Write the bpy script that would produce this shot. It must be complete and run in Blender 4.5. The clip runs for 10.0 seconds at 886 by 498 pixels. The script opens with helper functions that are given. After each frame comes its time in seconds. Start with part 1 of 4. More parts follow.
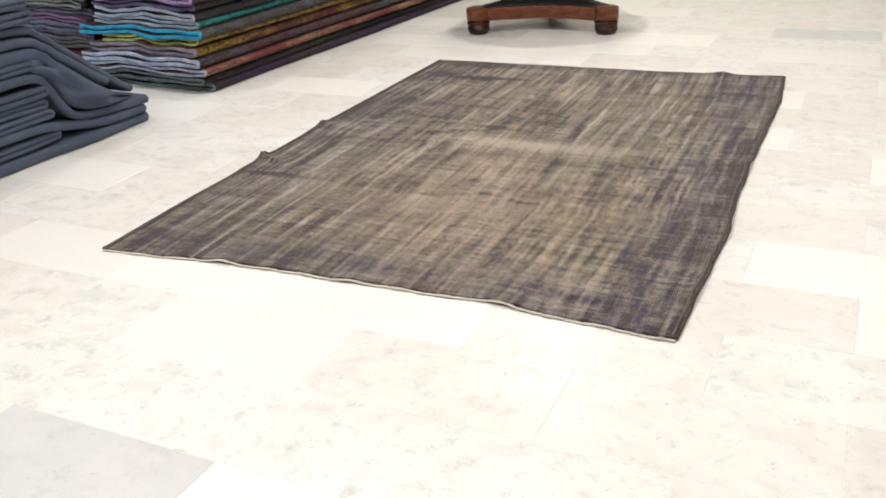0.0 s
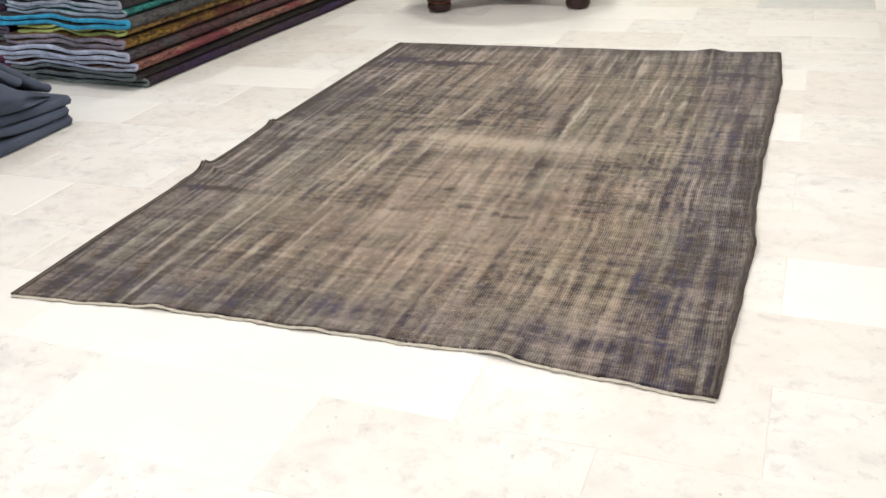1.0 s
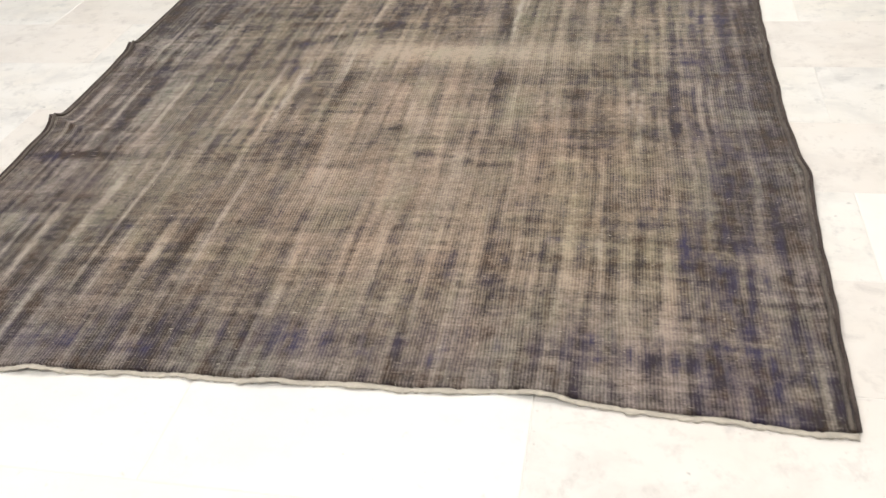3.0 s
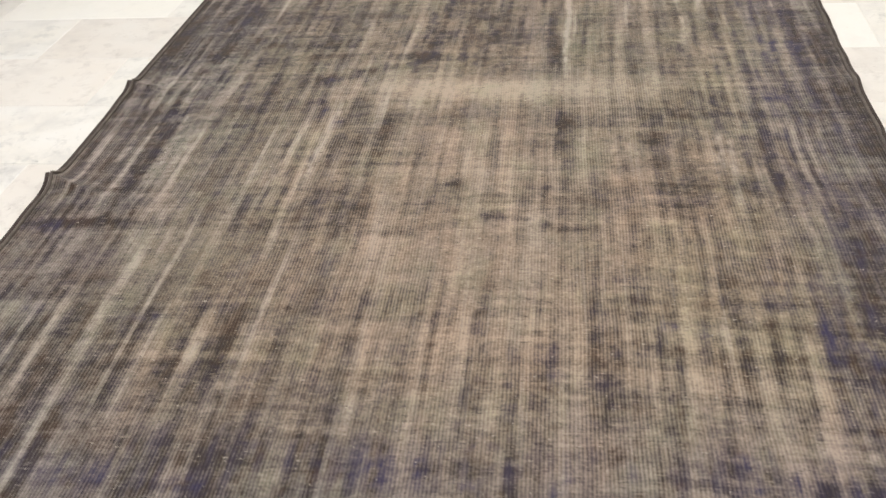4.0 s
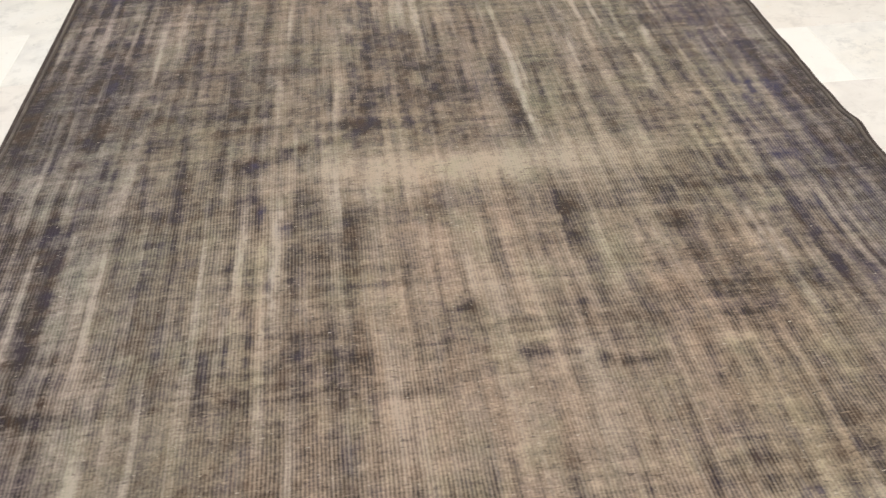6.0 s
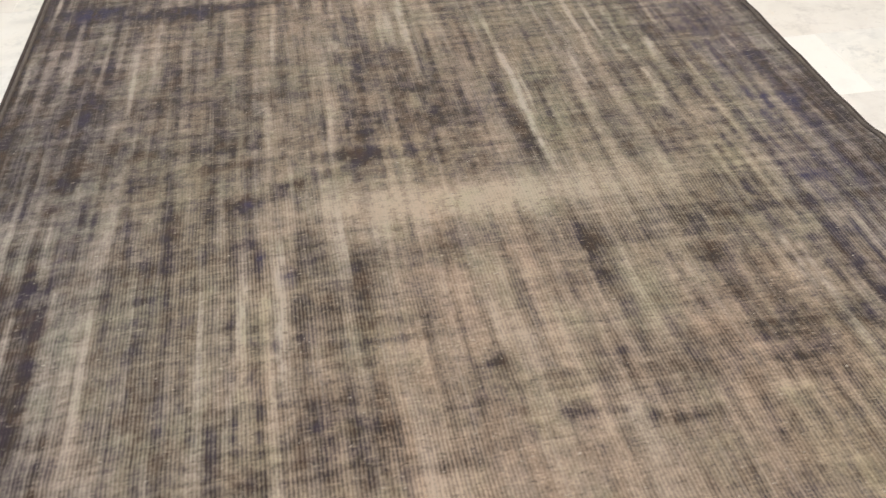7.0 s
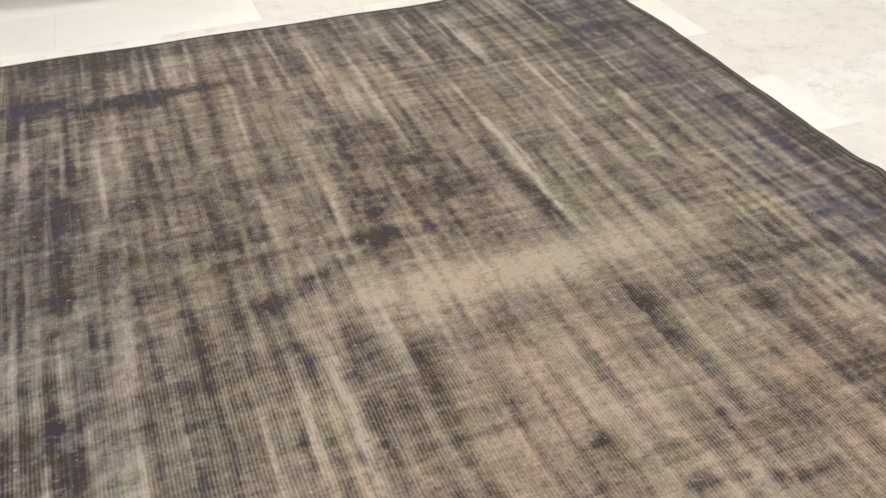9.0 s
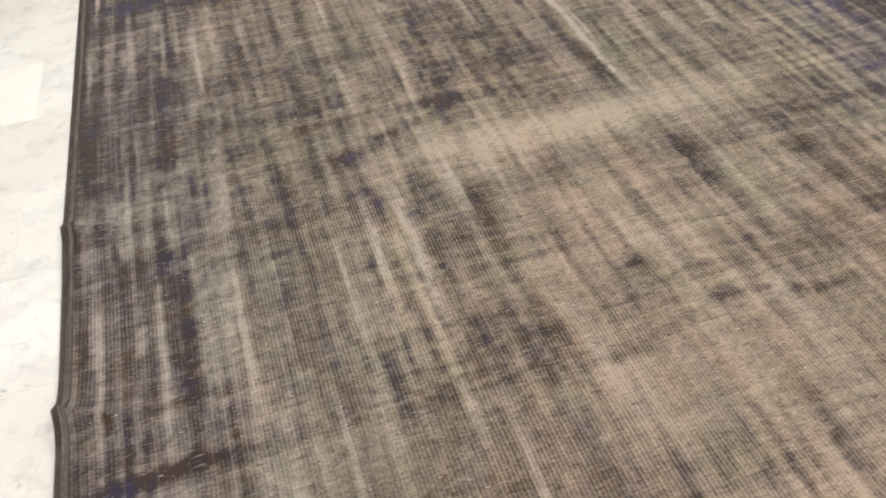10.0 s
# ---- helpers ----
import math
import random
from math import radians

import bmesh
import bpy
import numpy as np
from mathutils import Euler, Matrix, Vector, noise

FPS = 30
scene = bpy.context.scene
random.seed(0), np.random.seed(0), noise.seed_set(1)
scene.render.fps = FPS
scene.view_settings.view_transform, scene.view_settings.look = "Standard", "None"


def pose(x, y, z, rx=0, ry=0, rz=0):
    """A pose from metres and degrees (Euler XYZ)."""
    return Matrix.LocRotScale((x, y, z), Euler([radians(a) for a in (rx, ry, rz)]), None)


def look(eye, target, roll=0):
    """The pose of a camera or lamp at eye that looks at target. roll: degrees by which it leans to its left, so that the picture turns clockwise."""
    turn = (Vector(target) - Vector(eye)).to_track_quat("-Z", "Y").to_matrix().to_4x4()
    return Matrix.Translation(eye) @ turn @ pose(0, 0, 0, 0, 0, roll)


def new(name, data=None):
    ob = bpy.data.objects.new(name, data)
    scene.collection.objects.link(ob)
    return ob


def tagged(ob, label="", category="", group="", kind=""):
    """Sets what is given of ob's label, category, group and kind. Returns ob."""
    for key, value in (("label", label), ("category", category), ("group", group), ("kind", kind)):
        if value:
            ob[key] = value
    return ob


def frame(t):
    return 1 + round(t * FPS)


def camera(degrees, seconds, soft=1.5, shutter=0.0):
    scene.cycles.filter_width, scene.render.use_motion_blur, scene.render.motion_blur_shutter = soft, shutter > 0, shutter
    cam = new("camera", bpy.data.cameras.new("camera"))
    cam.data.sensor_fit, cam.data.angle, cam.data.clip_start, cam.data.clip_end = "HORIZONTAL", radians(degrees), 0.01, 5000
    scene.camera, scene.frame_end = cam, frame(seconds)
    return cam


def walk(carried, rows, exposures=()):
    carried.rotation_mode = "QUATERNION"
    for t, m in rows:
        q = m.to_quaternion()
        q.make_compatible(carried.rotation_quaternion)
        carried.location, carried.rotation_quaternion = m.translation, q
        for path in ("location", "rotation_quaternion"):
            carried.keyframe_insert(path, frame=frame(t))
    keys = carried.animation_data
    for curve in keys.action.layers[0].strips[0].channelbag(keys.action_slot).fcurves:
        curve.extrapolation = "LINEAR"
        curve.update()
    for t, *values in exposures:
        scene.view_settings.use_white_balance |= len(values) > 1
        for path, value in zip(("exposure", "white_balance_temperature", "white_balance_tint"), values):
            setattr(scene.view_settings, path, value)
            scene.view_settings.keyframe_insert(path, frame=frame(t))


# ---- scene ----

# ---------------------------------------------------------------- camera
cam = camera(53.16, 10.0, soft=1.5, shutter=0.3)
PATH = [
    (0, (2.189, -2.003, 1.173), (1.433, -0.350, 0.337), -3.35),
    (0.3, (2.142, -1.893, 1.153), (1.434, -0.246, 0.267), -3.52),
    (0.5, (2.079, -1.799, 1.123), (1.400, -0.134, 0.247), -3.53),
    (1, (1.960, -1.589, 1.137), (1.297, 0.070, 0.237), -4.36),
    (1.3, (1.881, -1.523, 1.117), (1.281, 0.127, 0.160), -5.35),
    (1.5, (1.810, -1.476, 1.119), (1.285, 0.197, 0.158), -5.46),
    (1.8, (1.701, -1.403, 1.108), (1.220, 0.281, 0.143), -6.58),
    (2, (1.655, -1.357, 1.118), (1.216, 0.309, 0.103), -5.81),
    (2.2, (1.626, -1.306, 1.104), (1.232, 0.345, 0.047), -5.29),
    (3.3, (1.459, -0.919, 1.078), (1.116, 0.635, -0.134), -6.01),
    (3.5, (1.412, -0.870, 1.065), (1.070, 0.695, -0.132), -5.87),
    (3.8, (1.299, -0.765, 1.061), (1.000, 0.800, -0.147), -5.85),
    (4, (1.239, -0.717, 1.070), (0.973, 0.856, -0.136), -5.74),
    (4.2, (1.206, -0.673, 1.073), (0.966, 0.894, -0.147), -5.65),
    (4.5, (1.154, -0.586, 1.051), (0.935, 0.967, -0.190), -4.67),
    (4.8, (1.108, -0.457, 1.040), (0.910, 1.085, -0.218), -5.42),
    (5, (1.065, -0.389, 1.035), (0.881, 1.127, -0.257), -7.90),
    (5.2, (1.026, -0.344, 1.041), (0.881, 1.172, -0.255), -7.15),
    (5.5, (0.952, -0.283, 1.057), (0.904, 1.229, -0.252), -4.85),
    (5.7, (0.903, -0.255, 1.064), (0.974, 1.295, -0.198), -3.90),
    (6.8, (0.747, -0.105, 1.073), (0.996, 1.417, -0.201), -1.19),
    (7, (0.757, -0.046, 1.056), (1.019, 1.472, -0.220), -1.95),
    (7.3, (0.773, 0.078, 1.043), (1.032, 1.604, -0.223), -3.23),
    (7.5, (0.765, 0.148, 1.039), (1.040, 1.695, -0.198), -4.02),
    (7.8, (0.757, 0.210, 1.038), (1.066, 1.767, -0.180), -4.13),
    (8, (0.724, 0.227, 1.036), (1.071, 1.800, -0.150), -3.73),
    (8.3, (0.640, 0.221, 1.049), (1.122, 1.791, -0.093), -3.27),
    (8.5, (0.572, 0.211, 1.055), (1.099, 1.765, -0.088), -3.90),
    (8.8, (0.483, 0.180, 1.060), (1.028, 1.701, -0.119), -3.23),
    (9, (0.453, 0.142, 1.057), (1.035, 1.638, -0.136), -1.15),
    (9.3, (0.451, 0.060, 1.045), (1.015, 1.568, -0.142), -1.80),
    (9.5, (0.463, -0.003, 1.048), (0.962, 1.498, -0.176), -2.79),
    (9.8, (0.459, -0.078, 1.027), (0.846, 1.404, -0.260), -5.14),
    (10, (0.447, -0.102, 1.039), (0.780, 1.378, -0.264), -7.25),
]
walk(cam, [(t, look(eye, target, roll)) for t, eye, target, roll in PATH], exposures=[(0.0, 0.0), (10.0, 0.0)])

# ---------------------------------------------------------------- light
world = bpy.data.worlds.new("world")
scene.world = world
world.use_nodes = True
sky = world.node_tree.nodes.new("ShaderNodeTexSky")
sky.sky_type = "NISHITA"
sky.sun_disc = False
sky.sun_elevation, sky.sun_rotation = radians(35), radians(200)
world.node_tree.links.new(sky.outputs[0], world.node_tree.nodes["Background"].inputs[0])
world.node_tree.nodes["Background"].inputs[1].default_value = 0.1

CEILING = 2.9
LAMPS = [
    (-1.6, -1.6, 0.8), (0.4, -1.6, 1.0), (2.4, -1.6, 1.0),
    (-1.6, 1.3, 0.42), (0.4, 1.3, 1.0), (2.4, 1.3, 1.0),
    (0.4, 3.8, 0.95), (2.4, 4.2, 0.45), (0.3, 4.9, 0.8), (2.4, 6.6, 0.3)]
for x, y, w in LAMPS:
    lamp = bpy.data.lights.new("ceiling_lamp", "AREA")
    lamp.shape, lamp.size, lamp.energy = "DISK", 0.14, 31.5 * w
    lamp.color = (1.0, 0.955, 0.855) if y > 3.0 else (1.0, 0.95, 0.905)
    new("ceiling_lamp", lamp).matrix_world = pose(x, y, CEILING - 0.03)
# cool fill lamp added on the left, where an unseen window is assumed
cool_light = bpy.data.lights.new("added_cool_light", "AREA")
cool_light.shape, cool_light.size, cool_light.size_y, cool_light.energy = "RECTANGLE", 4.0, 2.0, 60.0
cool_light.color = (0.76, 0.89, 1.0)
new("added_cool_light", cool_light).matrix_world = look((-3.95, -0.6, 1.4), (0.0, -0.6, 0.4))


# ---------------------------------------------------------------- material helpers
class Nodes:
    """Short hand for a node material."""

    def __init__(self, name):
        self.mat = bpy.data.materials.new(name)
        self.mat.use_nodes = True
        self.tree = self.mat.node_tree
        self.bsdf = self.tree.nodes["Principled BSDF"]
        self.coord = self.tree.nodes.new("ShaderNodeTexCoord")

    def add(self, kind, **values):
        node = self.tree.nodes.new(kind)
        for key, value in values.items():
            setattr(node, key, value)
        return node

    def link(self, a, b):
        self.tree.links.new(a, b)

    def put(self, socket, value):
        if isinstance(value, bpy.types.NodeSocket):
            self.link(value, socket)
        else:
            socket.default_value = value

    def mapped(self, scale=(1, 1, 1), source=None, shift=None):
        m = self.add("ShaderNodeMapping")
        self.link(source or self.coord.outputs["Object"], m.inputs["Vector"])
        m.inputs["Scale"].default_value = scale
        if shift is not None:
            self.link(shift, m.inputs["Location"])
        return m.outputs[0]

    def noise(self, scale, detail=4.0, rough=0.55, vector=None, distort=0.0):
        n = self.add("ShaderNodeTexNoise")
        n.inputs["Scale"].default_value, n.inputs["Detail"].default_value = scale, detail
        n.inputs["Roughness"].default_value, n.inputs["Distortion"].default_value = rough, distort
        self.link(vector or self.coord.outputs["Object"], n.inputs["Vector"])
        return n.outputs["Fac"]

    def ramp(self, value, *stops):
        r = self.add("ShaderNodeValToRGB")
        while len(r.color_ramp.elements) < len(stops):
            r.color_ramp.elements.new(0.5)
        for e, (at, c) in zip(r.color_ramp.elements, stops):
            e.position, e.color = at, (*c, 1.0) if len(c) == 3 else c
        self.link(value, r.inputs[0])
        return r.outputs[0]

    def math(self, op, a, b=0.0, c=0.0):
        m = self.add("ShaderNodeMath", operation=op)
        for s, v in zip(m.inputs, (a, b, c)):
            self.put(s, v)
        return m.outputs[0]

    def mix(self, fac, a, b, blend="MIX"):
        m = self.add("ShaderNodeMix", data_type="RGBA", blend_type=blend)
        self.put(m.inputs[0], fac)
        for s, v in ((m.inputs[6], a), (m.inputs[7], b)):
            self.put(s, (*v, 1.0) if isinstance(v, tuple) and len(v) == 3 else v)
        return m.outputs[2]

    def bump(self, height, strength=0.3, distance=0.002, normal=None):
        b = self.add("ShaderNodeBump")
        b.inputs["Strength"].default_value, b.inputs["Distance"].default_value = strength, distance
        self.link(height, b.inputs["Height"])
        if normal is not None:
            self.link(normal, b.inputs["Normal"])
        return b.outputs[0]

    def done(self, color=None, rough=None, normal=None, **more):
        if color is not None:
            self.put(self.bsdf.inputs["Base Color"], (*color, 1.0) if isinstance(color, tuple) and len(color) == 3 else color)
        if rough is not None:
            self.put(self.bsdf.inputs["Roughness"], rough)
        if normal is not None:
            self.link(normal, self.bsdf.inputs["Normal"])
        for key, value in more.items():
            self.put(self.bsdf.inputs[key.replace("_", " ")], value)
        return self.mat


def marble(name, pale, vein, vein_amount, warm):
    n = Nodes(name)
    info = n.add("ShaderNodeObjectInfo")
    shift = n.add("ShaderNodeCombineXYZ")
    for axis, k in (("X", 37.0), ("Y", 91.0), ("Z", 53.0)):
        n.link(n.math("MULTIPLY", info.outputs["Random"], k), shift.inputs[axis])
    at = n.mapped(shift=shift.outputs[0])
    cloud = n.noise(4.0, 6.0, 0.6, at, 0.3)
    fine = n.noise(19.0, 7.0, 0.72, at, 0.25)
    smear = n.noise(7.0, 5.0, 0.62, n.mapped((1.0, 1.5, 1.0), shift=shift.outputs[0]), 0.3)
    specks = n.noise(55.0, 4.0, 0.6, at)
    base = n.mix(n.ramp(cloud, (0.38, (0, 0, 0)), (0.68, (1, 1, 1))), pale, warm)
    base = n.mix(n.math("MULTIPLY", n.ramp(smear, (0.48, (0, 0, 0)), (0.78, (1, 1, 1))), vein_amount * 1.2), base, vein)
    base = n.mix(n.math("MULTIPLY", n.ramp(fine, (0.53, (0, 0, 0)), (0.74, (1, 1, 1))), vein_amount * 2.0), base, vein)
    base = n.mix(n.math("MULTIPLY", n.ramp(specks, (0.66, (0, 0, 0)), (0.76, (1, 1, 1))), 0.25 + vein_amount), base, tuple(c * 0.7 for c in vein))
    rust = n.noise(9.0, 5.0, 0.6, n.mapped(shift=shift.outputs[0]), 2.0)
    base = n.mix(n.math("MULTIPLY", n.ramp(rust, (0.70, (0, 0, 0)), (0.78, (1, 1, 1))), 0.35), base, (0.66, 0.52, 0.36))
    tone = n.math("MULTIPLY_ADD", info.outputs["Random"], 0.05, 0.965)
    shade = n.add("ShaderNodeCombineColor")
    for s in shade.inputs:
        n.link(tone, s)
    base = n.mix(1.0, base, shade.outputs[0], "MULTIPLY")
    rough = n.math("MULTIPLY_ADD", fine, 0.25, 0.22)
    return n.done(base, rough, n.bump(n.noise(9.0, 3.0, 0.5, at), 0.05, 0.002), Specular_IOR_Level=0.35)


marbles = {
    "white": marble("marble_white", (0.80, 0.795, 0.775), (0.64, 0.635, 0.62), 0.15, (0.79, 0.78, 0.745)),
    "cream": marble("marble_cream", (0.76, 0.755, 0.74), (0.54, 0.54, 0.535), 0.58, (0.74, 0.72, 0.68)),
    "rose": marble("marble_rose", (0.74, 0.72, 0.695), (0.55, 0.525, 0.505), 0.48, (0.72, 0.685, 0.645)),
    "grey": marble("marble_grey", (0.585, 0.59, 0.59), (0.47, 0.475, 0.48), 0.4, (0.63, 0.63, 0.62)),
}


def plain(name, color, rough=0.8, grain=40.0, amount=0.15, **more):
    n = Nodes(name)
    f = n.noise(grain, 5.0)
    low = n.noise(grain * 0.07, 3.0)
    c = n.mix(f, tuple(v * (1 - amount) for v in color), tuple(min(1.0, v * (1 + amount)) for v in color))
    c = n.mix(n.math("MULTIPLY", low, 0.5), c, tuple(v * (1 - 1.5 * amount) for v in color))
    return n.done(c, rough, n.bump(f, 0.15, 0.001), **more)


grout = plain("grout", (0.79, 0.775, 0.74), 0.9)
plaster = plain("wall_plaster", (0.78, 0.76, 0.72), 0.9, 20.0, 0.03)
ceiling_paint = plain("ceiling_paint", (0.82, 0.81, 0.79), 0.9, 20.0, 0.03)
frame_metal = plain("frame_metal", (0.20, 0.20, 0.21), 0.4, 30.0, 0.05, Metallic=0.8)


def cloth(name, color, second, scale=12.0, spread=0.5, rib=260.0):
    """Woven or piled wool: two dyes in patches, with a fine rib."""
    n = Nodes(name)
    patches = n.noise(scale, 4.0, 0.6, None, 0.8)
    fleck = n.noise(140.0, 3.0, 0.7)
    k = n.ramp(patches, (0.5 - 0.25 * spread, (0, 0, 0)), (0.5 + 0.25 * spread, (1, 1, 1)))
    c = n.mix(k, color, second)
    c = n.mix(n.math("MULTIPLY", fleck, 0.55), c, tuple(v * 0.35 for v in color))
    wave = n.add("ShaderNodeTexWave", wave_type="BANDS", bands_direction="Y")
    n.link(n.coord.outputs["Object"], wave.inputs["Vector"])
    wave.inputs["Scale"].default_value, wave.inputs["Distortion"].default_value = rib / 8.0, 2.0
    h = n.math("ADD", n.math("MULTIPLY", wave.outputs["Fac"], 0.4 if rib else 0.0), fleck)
    return n.done(c, 0.92, n.bump(h, 0.5, 0.003), Sheen_Weight=0.06, Specular_IOR_Level=0.10)


def patterned_wool(name, color, second):
    """Folded pile with broken-up motifs of two dyes over a dark ground."""
    n = Nodes(name)
    at = n.mapped((1.0, 0.55, 1.6))
    motif = n.noise(34.0, 5.0, 0.7, at, 2.5)
    field = n.noise(5.0, 3.0, 0.5, at, 0.5)
    ground = n.noise(48.0, 4.0, 0.6, at, 0.8)
    fleck = n.noise(180.0, 3.0, 0.7)
    c = n.mix(n.ramp(field, (0.40, (0, 0, 0)), (0.60, (1, 1, 1))), color, second)
    c = n.mix(n.ramp(motif, (0.50, (0, 0, 0)), (0.62, (1, 1, 1))), c, tuple(0.45 * v for v in second))
    c = n.mix(n.math("MULTIPLY", n.ramp(ground, (0.46, (0, 0, 0)), (0.60, (1, 1, 1))), 0.85), c, (0.018, 0.014, 0.018))
    c = n.mix(n.math("MULTIPLY", fleck, 0.5), c, tuple(0.3 * v for v in color))
    return n.done(c, 0.92, n.bump(n.math("ADD", motif, fleck), 0.6, 0.004), Sheen_Weight=0.04, Specular_IOR_Level=0.10)


def wood(name, dark, light, rough):
    n = Nodes(name)
    at = n.mapped((2.0, 2.0, 14.0))
    grain = n.noise(6.0, 6.0, 0.6, at, 1.5)
    c = n.ramp(grain, (0.3, dark), (0.7, light))
    return n.done(c, n.math("MULTIPLY_ADD", grain, 0.15, rough), n.bump(grain, 0.08, 0.001), Coat_Weight=0.12, Coat_Roughness=0.12, Specular_IOR_Level=0.3)


mahogany = wood("mahogany", (0.030, 0.008, 0.004), (0.23, 0.066, 0.020), 0.30)
dark_mahogany = wood("dark_mahogany", (0.008, 0.003, 0.003), (0.040, 0.011, 0.007), 0.22)
ebonised = wood("ebonised_wood", (0.005, 0.0045, 0.006), (0.012, 0.010, 0.012), 0.4)


# ---------------------------------------------------------------- mesh helpers
def link_mesh(name, bm, material, parent=None, label="", smooth=True):
    data = bpy.data.meshes.new(name)
    bmesh.ops.recalc_face_normals(bm, faces=bm.faces)
    bm.to_mesh(data)
    bm.free()
    if smooth:
        for p in data.polygons:
            p.use_smooth = True
    data.materials.append(material)
    ob = new(name, data)
    if parent is not None:
        ob.parent = parent
    if label:
        tagged(ob, label)
    return ob


def part(name, bm, material, parent, label="", smooth=True):
    return link_mesh(name, bm, material, parent, label, smooth)


def box(x0, x1, y0, y1, z0, z1, bevel=0.0, bm=None):
    bm = bm or bmesh.new()
    made = bmesh.ops.create_cube(bm, size=1.0)["verts"]
    for v in made:
        v.co = Vector(((x0 + x1) / 2 + v.co.x * (x1 - x0), (y0 + y1) / 2 + v.co.y * (y1 - y0), (z0 + z1) / 2 + v.co.z * (z1 - z0)))
    if bevel:
        bmesh.ops.bevel(bm, geom=[e for e in bm.edges], offset=bevel, segments=2, affect="EDGES", profile=0.6)
    return bm


def lathe(profile, segments=32, x=0.0, y=0.0):
    """A turned solid from (radius, height) pairs, bottom to top."""
    bm = bmesh.new()
    rings = []
    for r, z in profile:
        rings.append([bm.verts.new((x + r * math.cos(2 * math.pi * k / segments), y + r * math.sin(2 * math.pi * k / segments), z)) for k in range(segments)])
    for a, b in zip(rings, rings[1:]):
        for k in range(segments):
            bm.faces.new((a[k], a[(k + 1) % segments], b[(k + 1) % segments], b[k]))
    bm.faces.new(rings[0][::-1])
    bm.faces.new(rings[-1])
    return bm


def smooth_noise(nx, ny, cells_x, cells_y, rng):
    """A field of nx by ny values about -1 to 1, with soft cells of its own count each way."""
    grid = rng.uniform(-1, 1, (int(cells_x) + 3, int(cells_y) + 3))
    u, v = np.linspace(0, cells_x, nx), np.linspace(0, cells_y, ny)
    i, j = u.astype(int), v.astype(int)
    fu, fv = (u - i)[:, None], (v - j)[None, :]
    fu, fv = fu * fu * (3 - 2 * fu), fv * fv * (3 - 2 * fv)
    a, b = grid[np.ix_(i, j)], grid[np.ix_(i + 1, j)]
    c, d = grid[np.ix_(i, j + 1)], grid[np.ix_(i + 1, j + 1)]
    return (a * (1 - fu) + b * fu) * (1 - fv) + (c * (1 - fu) + d * fu) * fv


# ---------------------------------------------------------------- the room
ROOM = (-4.0, 5.0, -4.0, 8.0)
X0, X1, Y0, Y1 = ROOM
link = link_mesh("floor", box(X0 - 0.2, X1 + 0.2, Y0 - 0.2, Y1 + 0.2, -0.15, -0.0011), grout, None, "", False)
floor = tagged(link, "pale marble tile floor in running bond", "floor", kind="structure")
for name, dims in (("wall_east", (X1, X1 + 0.2, Y0, Y1)), ("wall_north", (X0 - 0.2, X1 + 0.2, Y1, Y1 + 0.2)),
                   ("wall_south", (X0 - 0.2, X1 + 0.2, Y0 - 0.2, Y0))):
    tagged(link_mesh(name, box(*dims, -0.0025, CEILING), plaster, None, "", False), "plain off-white plastered shop wall", "wall", kind="structure")
# the west wall has one wide opening, an unseen window added behind the cool lamp
WY0, WY1, WZ0, WZ1 = -2.8, 1.6, 0.4, 2.4
bm = box(X0 - 0.2, X0, Y0, WY0, -0.0025, CEILING)
box(X0 - 0.2, X0, WY1, Y1, -0.0025, CEILING, bm=bm)
box(X0 - 0.2, X0, WY0, WY1, -0.0025, WZ0, bm=bm)
box(X0 - 0.2, X0, WY0, WY1, WZ1, CEILING, bm=bm)
tagged(link_mesh("wall_west", bm, plaster, None, "", False), "plain off-white wall with an added window opening", "wall", kind="structure")
window = tagged(new("added_window_1"), "unseen wide window added in a dark metal frame", "window", kind="structure")
bm = box(X0 - 0.12, X0 - 0.06, WY0, WY1, WZ0, WZ0 + 0.06)
box(X0 - 0.12, X0 - 0.06, WY0, WY1, WZ1 - 0.06, WZ1, bm=bm)
for y in (WY0, (WY0 + WY1) / 2 - 0.03, WY1 - 0.06):
    box(X0 - 0.12, X0 - 0.06, y, y + 0.06, WZ0 + 0.06, WZ1 - 0.06, bm=bm)
part("window_frame", bm, frame_metal, window, "", False)
tagged(link_mesh("ceiling", box(X0 - 0.2, X1 + 0.2, Y0 - 0.2, Y1 + 0.2, CEILING, CEILING + 0.2), ceiling_paint, None, "", False),
       "plain white painted ceiling", "ceiling", kind="structure")

# ---------------------------------------------------------------- worn rug
RUG_L, RUG_W = 2.74, 1.95


def bell(v, at, wide):
    return np.exp(-(((v - at) / wide) ** 2))


def rug_left(y):
    return 0.050 + 0.027 * np.clip((y - 1.5) / 1.2, 0, 1) - 0.007 * bell(y, 0.40, 0.25)


def rug_right(y):
    return 1.910 + 0.038 * np.clip(y / 0.65, 0, 1) + 0.006 * bell(y, 0.69, 0.03) - 0.006 * bell(y, 0.95, 0.15) + 0.040 * np.clip((y - 1.3) / 0.9, 0, 1) - 0.010 * np.clip((y - 2.3) / 0.3, 0, 1) + 0.0012 * np.sin(y * 23.0) + 0.0008 * np.sin(y * 51.0 + 1.0)


def rug_bottom(x):
    return -0.022 + 0.045 * np.clip(x / 0.55, 0, 1) + 0.004 * bell(x, 1.35, 0.10) - 0.046 * np.clip((x - 1.38) / 0.45, 0, 1) + 0.0025 * np.sin(x * 19.0)


def rug_top(x):
    return 2.733 - 0.050 * np.clip(x / 1.3, 0, 1) + 0.012 * bell(x, 1.95, 0.15) - 0.003 * np.sin(x * 15.0)


